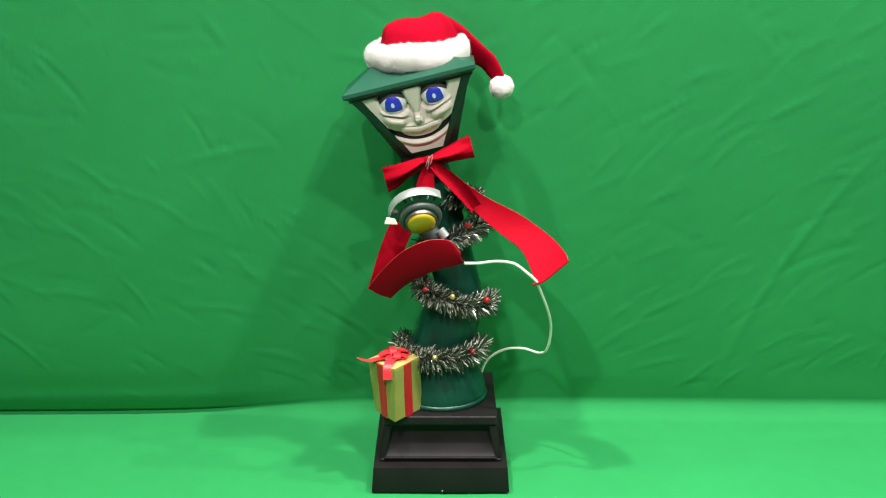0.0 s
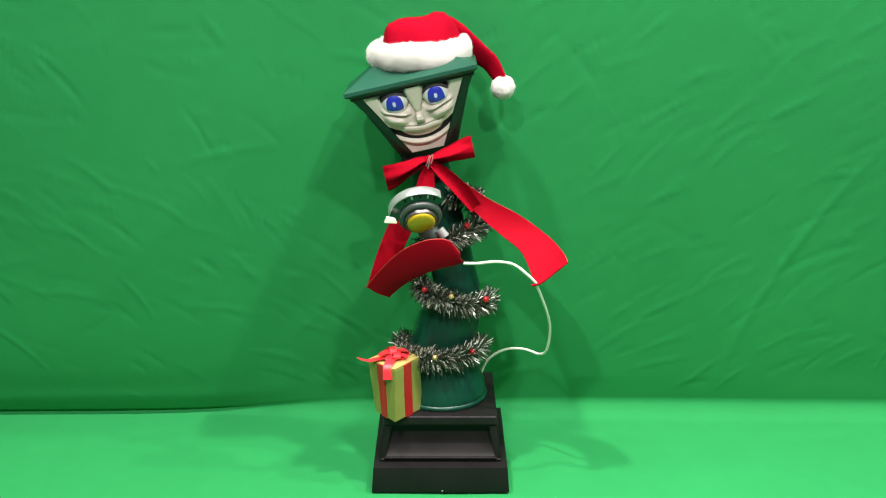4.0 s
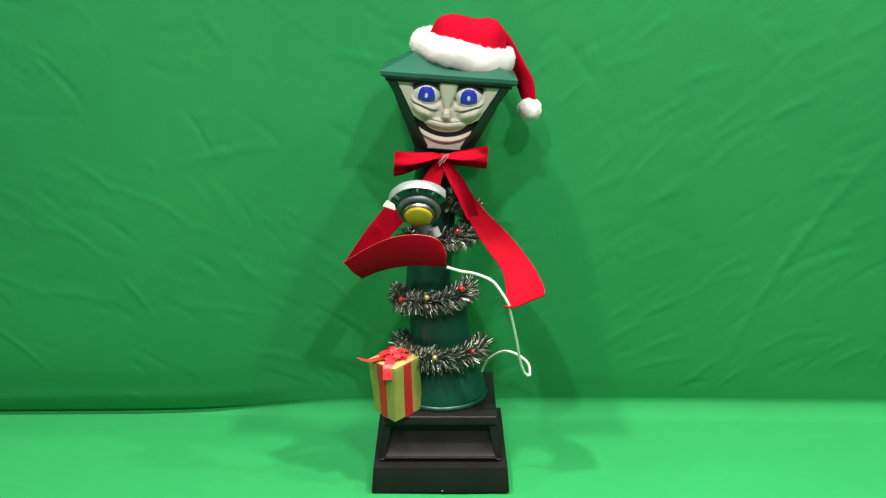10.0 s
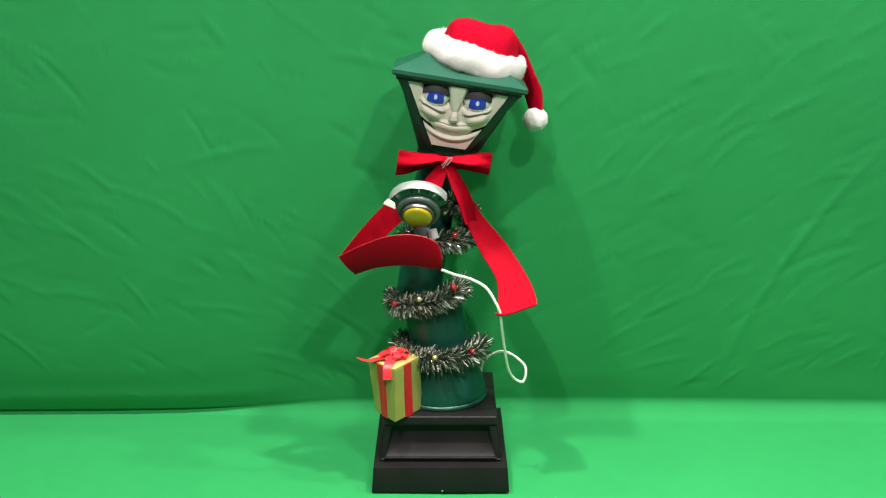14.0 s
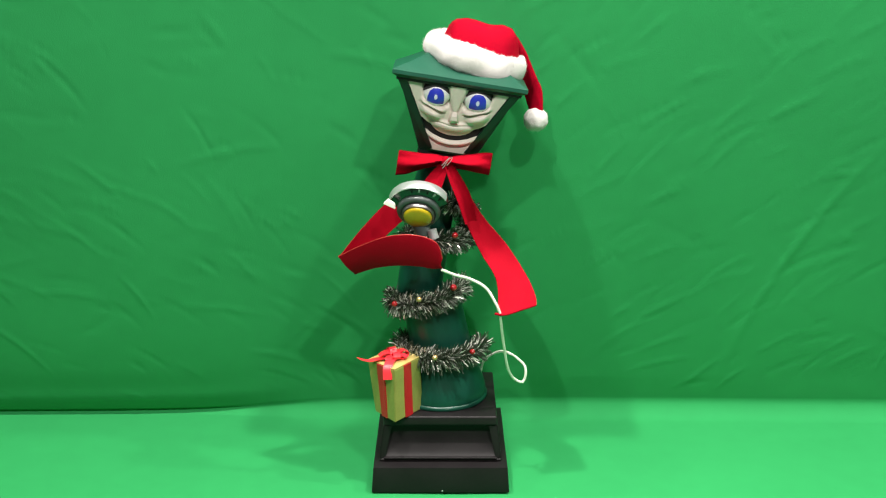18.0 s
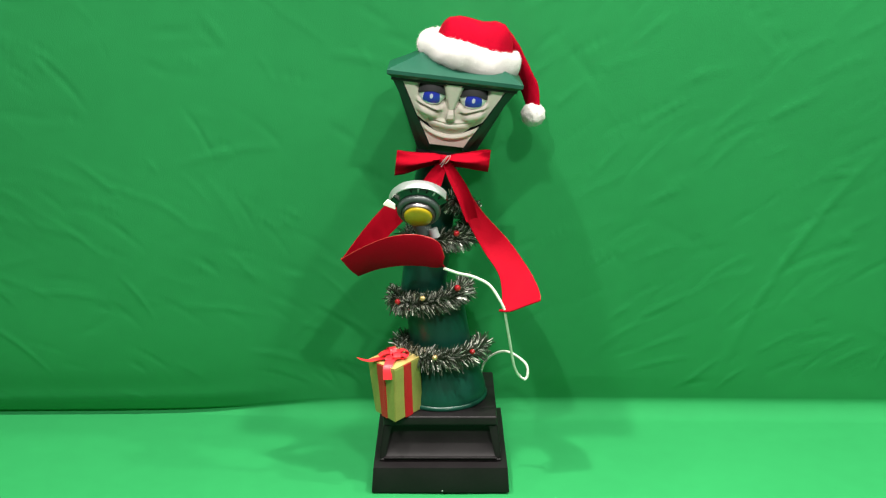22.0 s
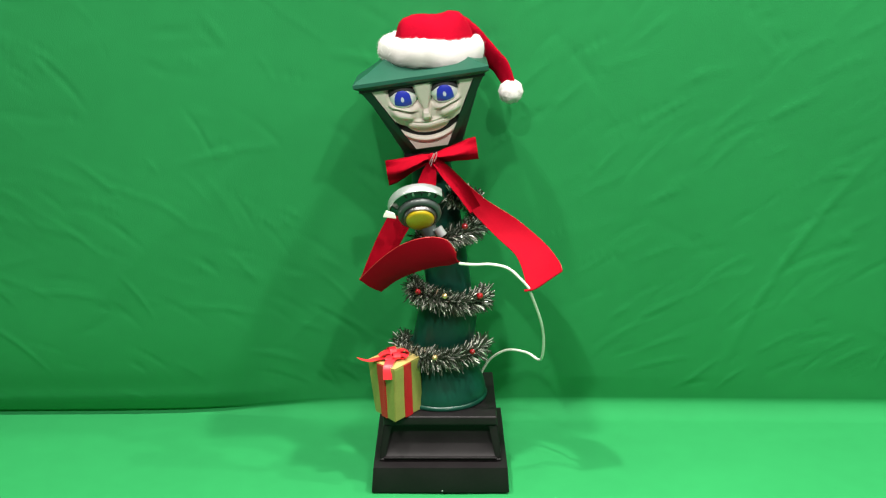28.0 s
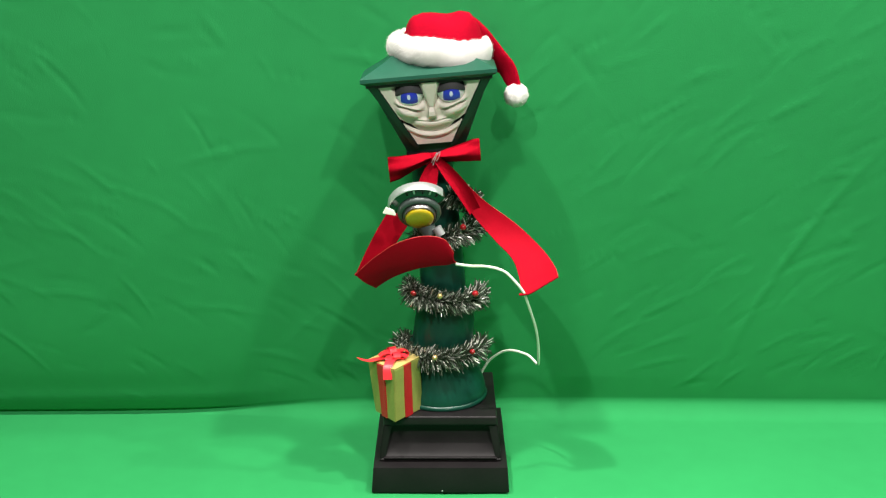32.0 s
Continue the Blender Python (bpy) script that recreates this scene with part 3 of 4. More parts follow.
# ---- santa hat ----
def santa_hat():
    hat = thing("santa_hat", (0.005, 0.0, 0.775), "red plush santa hat with white fur brim and pompom", "hat")
    c = V(0.0140, -0.014, 0.7660)
    tilt = Matrix.Rotation(radians(14.5), 3, "Y") @ Matrix.Rotation(radians(3), 3, "X")
    rng = random.Random(11)
    # brim
    b = bmesh.new()
    n, m = 72, 20
    rings = []
    rad = 0.0730
    for i in range(n):
        a = 2 * math.pi * i / n
        wob = 0.004 * noise.noise(V(math.cos(a) * 2, math.sin(a) * 2, 0.3))
        ring = []
        for k in range(m):
            t = 2 * math.pi * k / m
            r = 1 + 0.14 * noise.noise(V(math.cos(a) * 9, math.sin(a) * 9, t * 1.2))
            ring.append(b.verts.new(c + tilt @ V((rad + wob + 0.0145 * r * math.cos(t)) * math.cos(a), (rad * 0.95 + wob + 0.0145 * r * math.cos(t)) * math.sin(a), 0.009 - 0.001 * max(0.0, math.cos(a)) ** 2 - 0.010 * max(0.0, -math.cos(a)) ** 2 + (0.0245 + 0.0035 * math.cos(a)) * r * math.sin(t) + 0.004 * noise.noise(V(math.cos(a) * 3, math.sin(a) * 3, 7)))))
        rings.append(ring)
    for i in range(n):
        for k in range(m):
            b.faces.new((rings[i][k], rings[(i + 1) % n][k], rings[(i + 1) % n][(k + 1) % m], rings[i][(k + 1) % m]))
    verts, faces = [], []
    for i in range(n):
        for k in range(m):
            for _ in range(6):
                p, q = rings[i][k].co, rings[(i + 1) % n][k].co
                p2, q2 = rings[i][(k + 1) % m].co, rings[(i + 1) % n][(k + 1) % m].co
                f, g = rng.random(), rng.random()
                o = p.lerp(q, f).lerp(p2.lerp(q2, f), g)
                a = 2 * math.pi * i / n
                mid = c + tilt @ V(rad * math.cos(a), rad * 0.95 * math.sin(a), 0)
                d = (o - mid).normalized() + V(rng.uniform(-1, 1), rng.uniform(-1, 1), rng.uniform(-1.1, 0.6)) * 0.6
                needle(verts, faces, o, d, rng.uniform(0.0012, 0.0042), 0.00014)
    brim = part("brim", b, FUR, hat, "thick white fur brim", True, 180)
    part("fur_pile", spikes(verts, faces), FUR, brim, "", False)
    # crown: slouched, so that its top lies level while its foot follows the brim
    b = bmesh.new()
    m = 56
    crown = []
    levels = [(-0.006, 0.0680, 0.064, 14), (0.012, 0.0670, 0.063, 12), (0.028, 0.0640, 0.060, 9), (0.042, 0.0610, 0.056, 6), (0.053, 0.0560, 0.051, 3), (0.0605, 0.0480, 0.043, 1), (0.0640, 0.0350, 0.031, 0), (0.0650, 0.018, 0.016, 0)]
    for li, (z, rx, ry, lean_deg) in enumerate(levels):
        ring = []
        slouch = Matrix.Rotation(radians(lean_deg), 3, "Y")
        for k in range(m):
            a = 2 * math.pi * k / m
            f = 1 + 0.05 * noise.noise(V(math.cos(a) * 2.2, math.sin(a) * 2.2, z * 30)) + 0.022 * math.sin(5 * a + z * 40) * (z > 0.0)
            dent = -0.0060 * math.exp(-((math.cos(a) * rx - 0.010) / 0.017) ** 2) * min(1.0, max(0, li - 1) / 3)
            ring.append(b.verts.new(c + slouch @ V(0.004 + 0.004 * li / 7 + rx * f * math.cos(a), ry * f * math.sin(a), z + dent + 0.002 * noise.noise(V(math.cos(a) * 3, math.sin(a) * 3, li)))))
        crown.append(ring)
    for p, q in zip(crown, crown[1:]):
        for k in range(m):
            b.faces.new((p[k], p[(k + 1) % m], q[(k + 1) % m], q[k]))
    b.faces.new(crown[-1])
    part("crown", b, VELVET, hat, "red plush crown", True, 180)
    b = bmesh.new()
    path = smooth_path([V(0.014, 0.004, 0.780), V(0.047, 0.010, 0.798), V(0.074, 0.028, 0.783), V(0.095, 0.036, 0.760), V(0.113, 0.038, 0.738), V(0.127, 0.038, 0.722), V(0.135, 0.036, 0.701), V(0.1395, 0.034, 0.686)], 6)
    # a cone of cloth pressed flat: round in the crown, then a folded sheet whose face turns down and under
    nn = len(path)
    rings = []
    for i, p in enumerate(path):
        f = i / (nn - 1)
        d = (path[min(nn - 1, i + 1)] - path[max(0, i - 1)]).normalized()
        w = V(-0.68, 0.60, -0.42)
        w = (w - d * w.dot(d)).normalized()
        side = d.cross(w)
        flat = min(1.0, f / 0.45)
        wide = 0.0415 - 0.0285 * f ** 0.75 + 0.0008 * noise.noise(V(i * 0.5, 2.0, 0))
        thick = wide * (0.9 - 0.55 * flat * flat * (3 - 2 * flat))
        rings.append([b.verts.new(p + w * (wide * math.cos(a)) + side * (thick * math.sin(a) * (1 + 0.10 * noise.noise(V(math.cos(a) * 2, f * 5, 4.0))))) for a in (2 * math.pi * k / 28 for k in range(28))])
    for p, q in zip(rings, rings[1:]):
        for k in range(28):
            b.faces.new((p[k], p[(k + 1) % 28], q[(k + 1) % 28], q[k]))
    b.faces.new(rings[0][::-1])
    b.faces.new(rings[-1])
    bmesh.ops.recalc_face_normals(b, faces=list(b.faces))
    part("tail", b, VELVET, hat, "drooping red plush tail", True, 180)
    b = bmesh.new()
    pc = V(0.1405, 0.034, 0.6750)
    res = bmesh.ops.create_icosphere(b, subdivisions=4, radius=0.0210)
    verts, faces = [], []
    for v in res["verts"]:
        d = v.co.normalized()
        v.co = pc + d * (0.0210 * (1 + 0.08 * noise.noise(d * 4)))
    for v in list(res["verts"]):
        d = (v.co - pc).normalized()
        needle(verts, faces, v.co, d + V(rng.uniform(-1, 1), rng.uniform(-1, 1), rng.uniform(-1, 1)) * 0.6, rng.uniform(0.0010, 0.0028), 0.00020)
    pom = part("pompom", b, FUR, hat, "round white fur pompom", True, 180)
    part("fur_pile", spikes(verts, faces), FUR, pom, "", False)
    return hat


hat = santa_hat()

# ---- bow and ribbon arms ----
def bow_thing():
    bow = thing("red_bow", (-0.0066, -0.07, 0.601), "red velvet bow with long stiff ribbon tails round the neck", "bow")
    k = V(-0.0066, -0.072, 0.6010)

    def loop(points, widths, y_in, label):
        b = bmesh.new()
        rows = []
        n = len(points)
        for i, (x, z) in enumerate(points):
            w = widths[i]
            row = []
            for j in range(15):
                s = j / 14 * 2 - 1
                puff = 0.016 * math.sin(math.pi * min(1, i / (n - 1) * 0.9 + 0.05)) * (1 - s * s) ** 0.5
                crease = 0.0060 * math.sin(s * 4.6 + 0.6 + i * 0.35) * (1 - 0.75 * i / n) + 0.0030 * noise.noise(V(x * 34, s * 2.2, 1.0 + x * 8))
                row.append((k + V(x, y_in * i / (n - 1) - puff - crease, z + s * w), k + V(x * 0.97, y_in * i / (n - 1) + puff * 0.8 + 0.004, z + s * w)))
            rows.append(row)
        fr = [[b.verts.new(p[0]) for p in r] for r in rows]
        bk = [[b.verts.new(p[1]) for p in r] for r in rows]
        for i in range(n - 1):
            for j in range(14):
                b.faces.new((fr[i][j], fr[i][j + 1], fr[i + 1][j + 1], fr[i + 1][j]))
                b.faces.new((bk[i][j], bk[i + 1][j], bk[i + 1][j + 1], bk[i][j + 1]))
        for i in range(n - 1):
            for j in (0, 14):
                b.faces.new((fr[i][j], fr[i + 1][j], bk[i + 1][j], bk[i][j]))
        for j in range(14):
            b.faces.new((fr[-1][j], fr[-1][j + 1], bk[-1][j + 1], bk[-1][j]))
        return part("bow_loop", b, BOWRED, bow, label, True, 60)

    loop([(-0.004, 0.0), (-0.018, -0.003), (-0.036, -0.008), (-0.052, -0.013), (-0.066, -0.017), (-0.080, -0.019)], [0.006, 0.010, 0.013, 0.017, 0.020, 0.022], 0.012, "puffed red velvet bow loop")
    loop([(0.004, 0.0), (0.018, 0.000), (0.036, 0.001), (0.052, 0.002), (0.064, 0.003), (0.076, 0.003)], [0.006, 0.010, 0.013, 0.016, 0.018, 0.019], 0.010, "puffed red velvet bow loop")
    b = bmesh.new()
    ball(b, k + V(0, -0.004, -0.001), 0.0085, 20, 14, (1.0, 0.8, 1.1))
    part("knot", b, BOWRED, bow, "gathered red knot")
    b = bmesh.new()
    sweep(b, smooth_path([k + V(-0.006, -0.018, -0.006), k + V(-0.002, -0.020, 0.001), k + V(0.004, -0.019, 0.010), k + V(0.002, -0.018, 0.003), k + V(-0.004, -0.019, -0.010)], 5), 0.0006, 6)
    sweep(b, smooth_path([k + V(0.002, -0.019, -0.004), k + V(0.007, -0.020, 0.004), k + V(0.009, -0.019, 0.011), k + V(0.005, -0.018, 0.008), k + V(-0.001, -0.019, -0.002)], 5), 0.0006, 6)
    part("tie_wire", b, CHROME, bow, "thin silver tie wire")
    # short velvet tails
    b = bmesh.new()
    strip(b, [k + V(-0.004, -0.006, -0.002), k + V(-0.020, -0.006, -0.020), k + V(-0.032, -0.010, -0.042), k + V(-0.036, -0.014, -0.060)],
          [k + V(0.005, -0.006, -0.004), k + V(0.004, -0.008, -0.020), k + V(0.000, -0.012, -0.042), k + V(-0.006, -0.016, -0.060)], 0.0016, 8, 8, 0.004)
    part("bow_tail", b, BOWRED, bow, "short red velvet bow tail")
    b = bmesh.new()
    strip(b, [k + V(-0.003, -0.008, -0.004), k + V(0.010, -0.012, -0.030), k + V(0.030, -0.012, -0.064), k + V(0.050, -0.004, -0.104)],
          [k + V(0.008, -0.008, 0.000), k + V(0.028, -0.010, -0.020), k + V(0.051, -0.010, -0.052), k + V(0.068, -0.002, -0.094)], 0.0018, 8, 8, 0.007)
    part("bow_tail", b, BOWRED, bow, "red velvet bow tail crossing the column")
    # right arm: wide satin ribbon hanging out to the side
    b = bmesh.new()
    strip(b, [k + V(0.0301, 0.012, -0.068), k + V(0.0588, 0.022, -0.1177), k + V(0.0888, 0.022, -0.1599), k + V(0.1177, -0.004, -0.1919), k + V(0.1268, -0.036, -0.2314), k + V(0.1267, -0.046, -0.2406)],
          [k + V(0.0463, 0.016, -0.0529), k + V(0.0795, 0.032, -0.0939), k + V(0.1295, 0.036, -0.1394), k + V(0.1699, 0.014, -0.1817), k + V(0.1866, -0.022, -0.2033), k + V(0.1894, -0.038, -0.2144)], 0.0020, 10, 10, 0.003)
    arm = part("ribbon_arm", b, ARMRED, bow, "wide bright red satin ribbon arm hanging down")
    b = bmesh.new()
    sweep(b, smooth_path([k + V(0.1217, -0.0475, -0.2384), k + V(0.1398, -0.0465, -0.2374), k + V(0.1681, -0.0425, -0.2243), k + V(0.1894, -0.0395, -0.2144)], 6), 0.0022, 8)
    part("hem", b, ARMRED, arm, "")
    # left arm: goes down behind the microphone, folds and comes forward under it
    b = bmesh.new()
    strip(b, [k + V(-0.050, 0.004, -0.050), k + V(-0.090, 0.004, -0.092), k + V(-0.122, 0.000, -0.138), k + V(-0.153, -0.004, -0.192)],
          [k + V(-0.010, 0.000, -0.056), k + V(-0.046, 0.002, -0.102), k + V(-0.086, 0.008, -0.156), k + V(-0.122, 0.012, -0.224)], 0.0020, 8, 8, 0.002)
    part("ribbon_arm", b, ARMRED, bow, "red satin ribbon arm hanging behind the microphone")
    b = bmesh.new()
    strip(b, [k + V(-0.154, -0.0055, -0.192), k + V(-0.118, -0.034, -0.158), k + V(-0.075, -0.058, -0.128), k + V(-0.031, -0.070, -0.116), k + V(0.004, -0.070, -0.124), k + V(0.018, -0.064, -0.151)],
          [k + V(-0.122, 0.0105, -0.224), k + V(-0.090, -0.014, -0.200), k + V(-0.052, -0.034, -0.183), k + V(-0.018, -0.044, -0.176), k + V(0.004, -0.048, -0.175), k + V(0.021, -0.052, -0.171)], 0.0020, 10, 10, 0.004)
    part("ribbon_forearm", b, ARMRED, bow, "folded underside of the red satin ribbon")
    b = bmesh.new()
    sweep(b, smooth_path([k + V(-0.154, -0.0045, -0.192), k + V(-0.139, 0.004, -0.208), k + V(-0.122, 0.0115, -0.224)], 5), 0.0022, 8)
    part("ribbon_fold", b, ARMRED, bow, "")
    for line in ([(0.0463, 0.016, -0.0529), (0.0795, 0.032, -0.0939), (0.1295, 0.036, -0.1394), (0.1699, 0.014, -0.1817), (0.1866, -0.022, -0.2033), (0.1894, -0.038, -0.2144)],
                 [(-0.154, -0.0055, -0.192), (-0.118, -0.034, -0.158), (-0.075, -0.058, -0.128), (-0.031, -0.070, -0.116), (0.004, -0.070, -0.124), (0.018, -0.064, -0.151)]):
        b = bmesh.new()
        sweep(b, smooth_path([k + V(*p) for p in line], 10), 0.0006, 6)
        part("edge_wire", b, EDGE, bow, "thin gold wired ribbon edge")
    return bow


bow = bow_thing()


# ---- microphone ----
def microphone():
    o = V(-0.0395, -0.120, 0.5195)
    mic = thing("toy_microphone", o, "dark green toy microphone with yellow button and silver band", "microphone")
    aim = Matrix.Rotation(radians(10), 3, "Y") @ Matrix.Rotation(radians(7), 3, "Z") @ Matrix.Rotation(radians(124), 3, "X")

    def arch(profile, a0, a1, n=40):
        b = bmesh.new()
        rows = [[b.verts.new((r * math.cos(a), r * math.sin(a), z)) for r, z in profile] for a in (radians(a0 + (a1 - a0) * i / n) for i in range(n + 1))]
        m = len(profile)
        for p, q in zip(rows, rows[1:]):
            for i in range(m):
                b.faces.new((p[i], p[(i + 1) % m], q[(i + 1) % m], q[i]))
        b.faces.new(rows[0][::-1])
        b.faces.new(rows[-1])
        for v in b.verts:
            v.co = o + aim @ v.co
        return b

    def turned(profile, n=56):
        b = lathe(bmesh.new(), profile, n)
        for v in b.verts:
            v.co = o + aim @ v.co
        return b

    part("body", turned([(0.018, -0.030), (0.026, -0.028), (0.0320, -0.024), (0.0345, -0.018), (0.0350, -0.012), (0.0345, -0.006), (0.032, -0.003)]), MIC_GREEN, mic, "dark green domed microphone body")
    part("visor", arch([(0.0330, -0.016), (0.0495, -0.021), (0.0495, -0.0085), (0.0390, -0.0035), (0.0330, -0.003)], 38, 193), MIC_GREEN, mic, "glossy dark green half-round shoulder")
    part("silver_band", arch([(0.0497, -0.0225), (0.0510, -0.0225), (0.0517, -0.0215), (0.0517, -0.0070), (0.0510, -0.0058), (0.0497, -0.0058)], 48, 186, 48), CHROME, mic, "brushed silver band")
    part("grey_ring", turned([(0.027, -0.005), (0.033, -0.006), (0.0358, -0.004), (0.0363, -0.0005), (0.0352, 0.0030), (0.0325, 0.0052), (0.0295, 0.0056), (0.0275, 0.0040)]), GREY, mic, "dark grey rounded ring round the button")
    part("inner_ring", turned([(0.0235, 0.001), (0.0268, 0.003), (0.0268, 0.0105), (0.0256, 0.0122), (0.0238, 0.0116)]), STEEL, mic, "thin dull steel ring")
    part("button", turned([(0.0236, 0.004), (0.0236, 0.0122), (0.0226, 0.0148), (0.0195, 0.0166), (0.0130, 0.0180), (0.002, 0.0185)]), YELLOW, mic, "domed yellow push button")
    for a in (58, 74, 90, 108, 124):
        b = bmesh.new()
        c, s = math.cos(radians(a)), math.sin(radians(a))
        box(b, -0.0014, 0.0014, -0.0040, 0.0040, -0.0060, -0.0030, 0.0005)
        m = Matrix.Rotation(radians(a - 90), 3, "Z")
        for v in b.verts:
            p = m @ (v.co + V(0, 0.0435, -0.0015))
            v.co = o + aim @ p
        part("slot", b, CHROME if a in (74, 108) else BLACK, mic)
    # small white wedge at the band's end
    b = bmesh.new()
    spin = Matrix.Rotation(radians(14), 3, "Y")
    rings = [[b.verts.new(o + V(-0.0475, -0.013, 0.0095) + spin @ V(x, y, z)) for x, z in ((-0.0110, -0.0045), (0.0110, -0.0050), (0.0070, 0.0030), (-0.0070, 0.0060))] for y in (-0.004, 0.005)]
    b.faces.new(rings[0])
    b.faces.new(rings[1][::-1])
    for i in range(4):
        b.faces.new((rings[0][i], rings[1][i], rings[1][(i + 1) % 4], rings[0][(i + 1) % 4]))
    bmesh.ops.bevel(b, geom=list(b.edges), offset=0.0009, segments=2, affect="EDGES")
    part("clip", b, CORD, mic, "small white wedge-shaped clip")
    b = bmesh.new()
    sweep(b, [o + V(0.026, -0.004, -0.026), o + V(0.033, -0.006, -0.040)], 0.0080, 18)
    part("stem_cap", b, CHROME, mic, "silver stem cap")
    b = bmesh.new()
    sweep(b, [o + V(0.006, 0.012, -0.020), o + V(0.016, 0.004, -0.042)], [0.016, 0.0115], 20)
    part("handle", b, GREY, mic, "short grey handle")
    return mic


mic = microphone()


# ---- tinsel garlands ----
def garland(name, points, seed, count, label, beads):
    place = Vector(points[len(points) // 2])
    g = thing(name, place, label, "garland", "tinsel garlands on the column")
    rng = random.Random(seed)
    path = smooth_path(points, 12)
    b = bmesh.new()
    sweep(b, path, 0.0022, 8)
    part("wire", b, TINSEL, g, "twisted dark green wire core")
    dv, df, sv, sf = [], [], [], []
    for i in range(count):
        u = rng.random() * (len(path) - 1)
        k = int(u)
        p = path[k].lerp(path[min(k + 1, len(path) - 1)], u - k)
        d = (path[min(k + 1, len(path) - 1)] - path[max(k - 1, 0)]).normalized()
        a = rng.choice((1, -1)) * math.pi / 2 + rng.gauss(0, 0.75)
        side = d.cross(V(0, 0, 1)).normalized()
        up = side.cross(d)
        out = side * math.cos(a) + up * math.sin(a)
        way = out + d * rng.uniform(0.35, 0.75) + V(rng.uniform(-1, 1), rng.uniform(-1, 1), rng.uniform(-1.3, 0.7)) * 0.14
        if (p + way.normalized() * 0.02 - V(AX, AY, p.z)).length < 0.050 and rng.random() < 0.9:
            way = way + (p - V(AX, AY, p.z)).normalized() * 1.6
        ln = rng.uniform(0.014, 0.029)
        blade(dv, df, p, way, ln, rng.uniform(0.0006, 0.0011), rng)
        if rng.random() < 0.48:
            w = (way.normalized() + V(rng.uniform(-1, 1), rng.uniform(-1, 1), rng.uniform(-1, 1)) * 0.18).normalized()
            blade(sv, sf, p + w * ln * rng.uniform(0.15, 0.45), w, ln * rng.uniform(0.45, 0.72), rng.uniform(0.0007, 0.0013), rng)
    part("needles", spikes(dv, df), TINSEL, g, "dark green tinsel needles", False)
    part("silver_tinsel", spikes(sv, sf), SILVER_TINSEL, g, "silver tinsel tips", False)
    for x, y, z, r, m in beads:
        b = bmesh.new()
        ball(b, (x, y, z), r, 18, 14)
        part("bead", b, GOLD if m == "g" else BERRY, g, "shiny gold bead" if m == "g" else "dark red berry bead")
    return g


def ring_points(r, z, a0, a1, rise, n=12):
    """A stretch of spiral round the column; degrees from the side that faces the room, counted to the right."""
    out = []
    for i in range(n):
        a = radians(a0 + (a1 - a0) * i / (n - 1))
        out.append(V(AX + r * math.sin(a), AY - r * math.cos(a), z + rise * i / (n - 1)))
    return out


garland("tinsel_garland", ring_points(0.074, 0.230, -125, 84, 0.008, 14), 3, 1450, "dark green and silver tinsel garland wound on the column foot", [(-0.014, -0.078, 0.243, 0.0052, "g"), (0.052, -0.058, 0.246, 0.0052, "r")])
mid_garland = garland("tinsel_garland", [p + V(-0.005, 0, 0) for p in ring_points(0.062, 0.335, -115, 86, 0.006, 14)], 4, 1500, "dark green and silver tinsel garland wound on the column's middle", [(-0.018, -0.066, 0.352, 0.0050, "g"), (0.044, -0.048, 0.356, 0.0060, "r"), (-0.064, -0.040, 0.343, 0.0055, "r")])
up_garland = garland("tinsel_garland", ring_points(0.054, 0.446, -75, 105, 0.014, 10) + ring_points(0.050, 0.480, 125, 20, 0.046, 7), 5, 2000, "dark green and silver tinsel garland wound on the upper column", [(0.030, -0.055, 0.470, 0.0055, "r")])


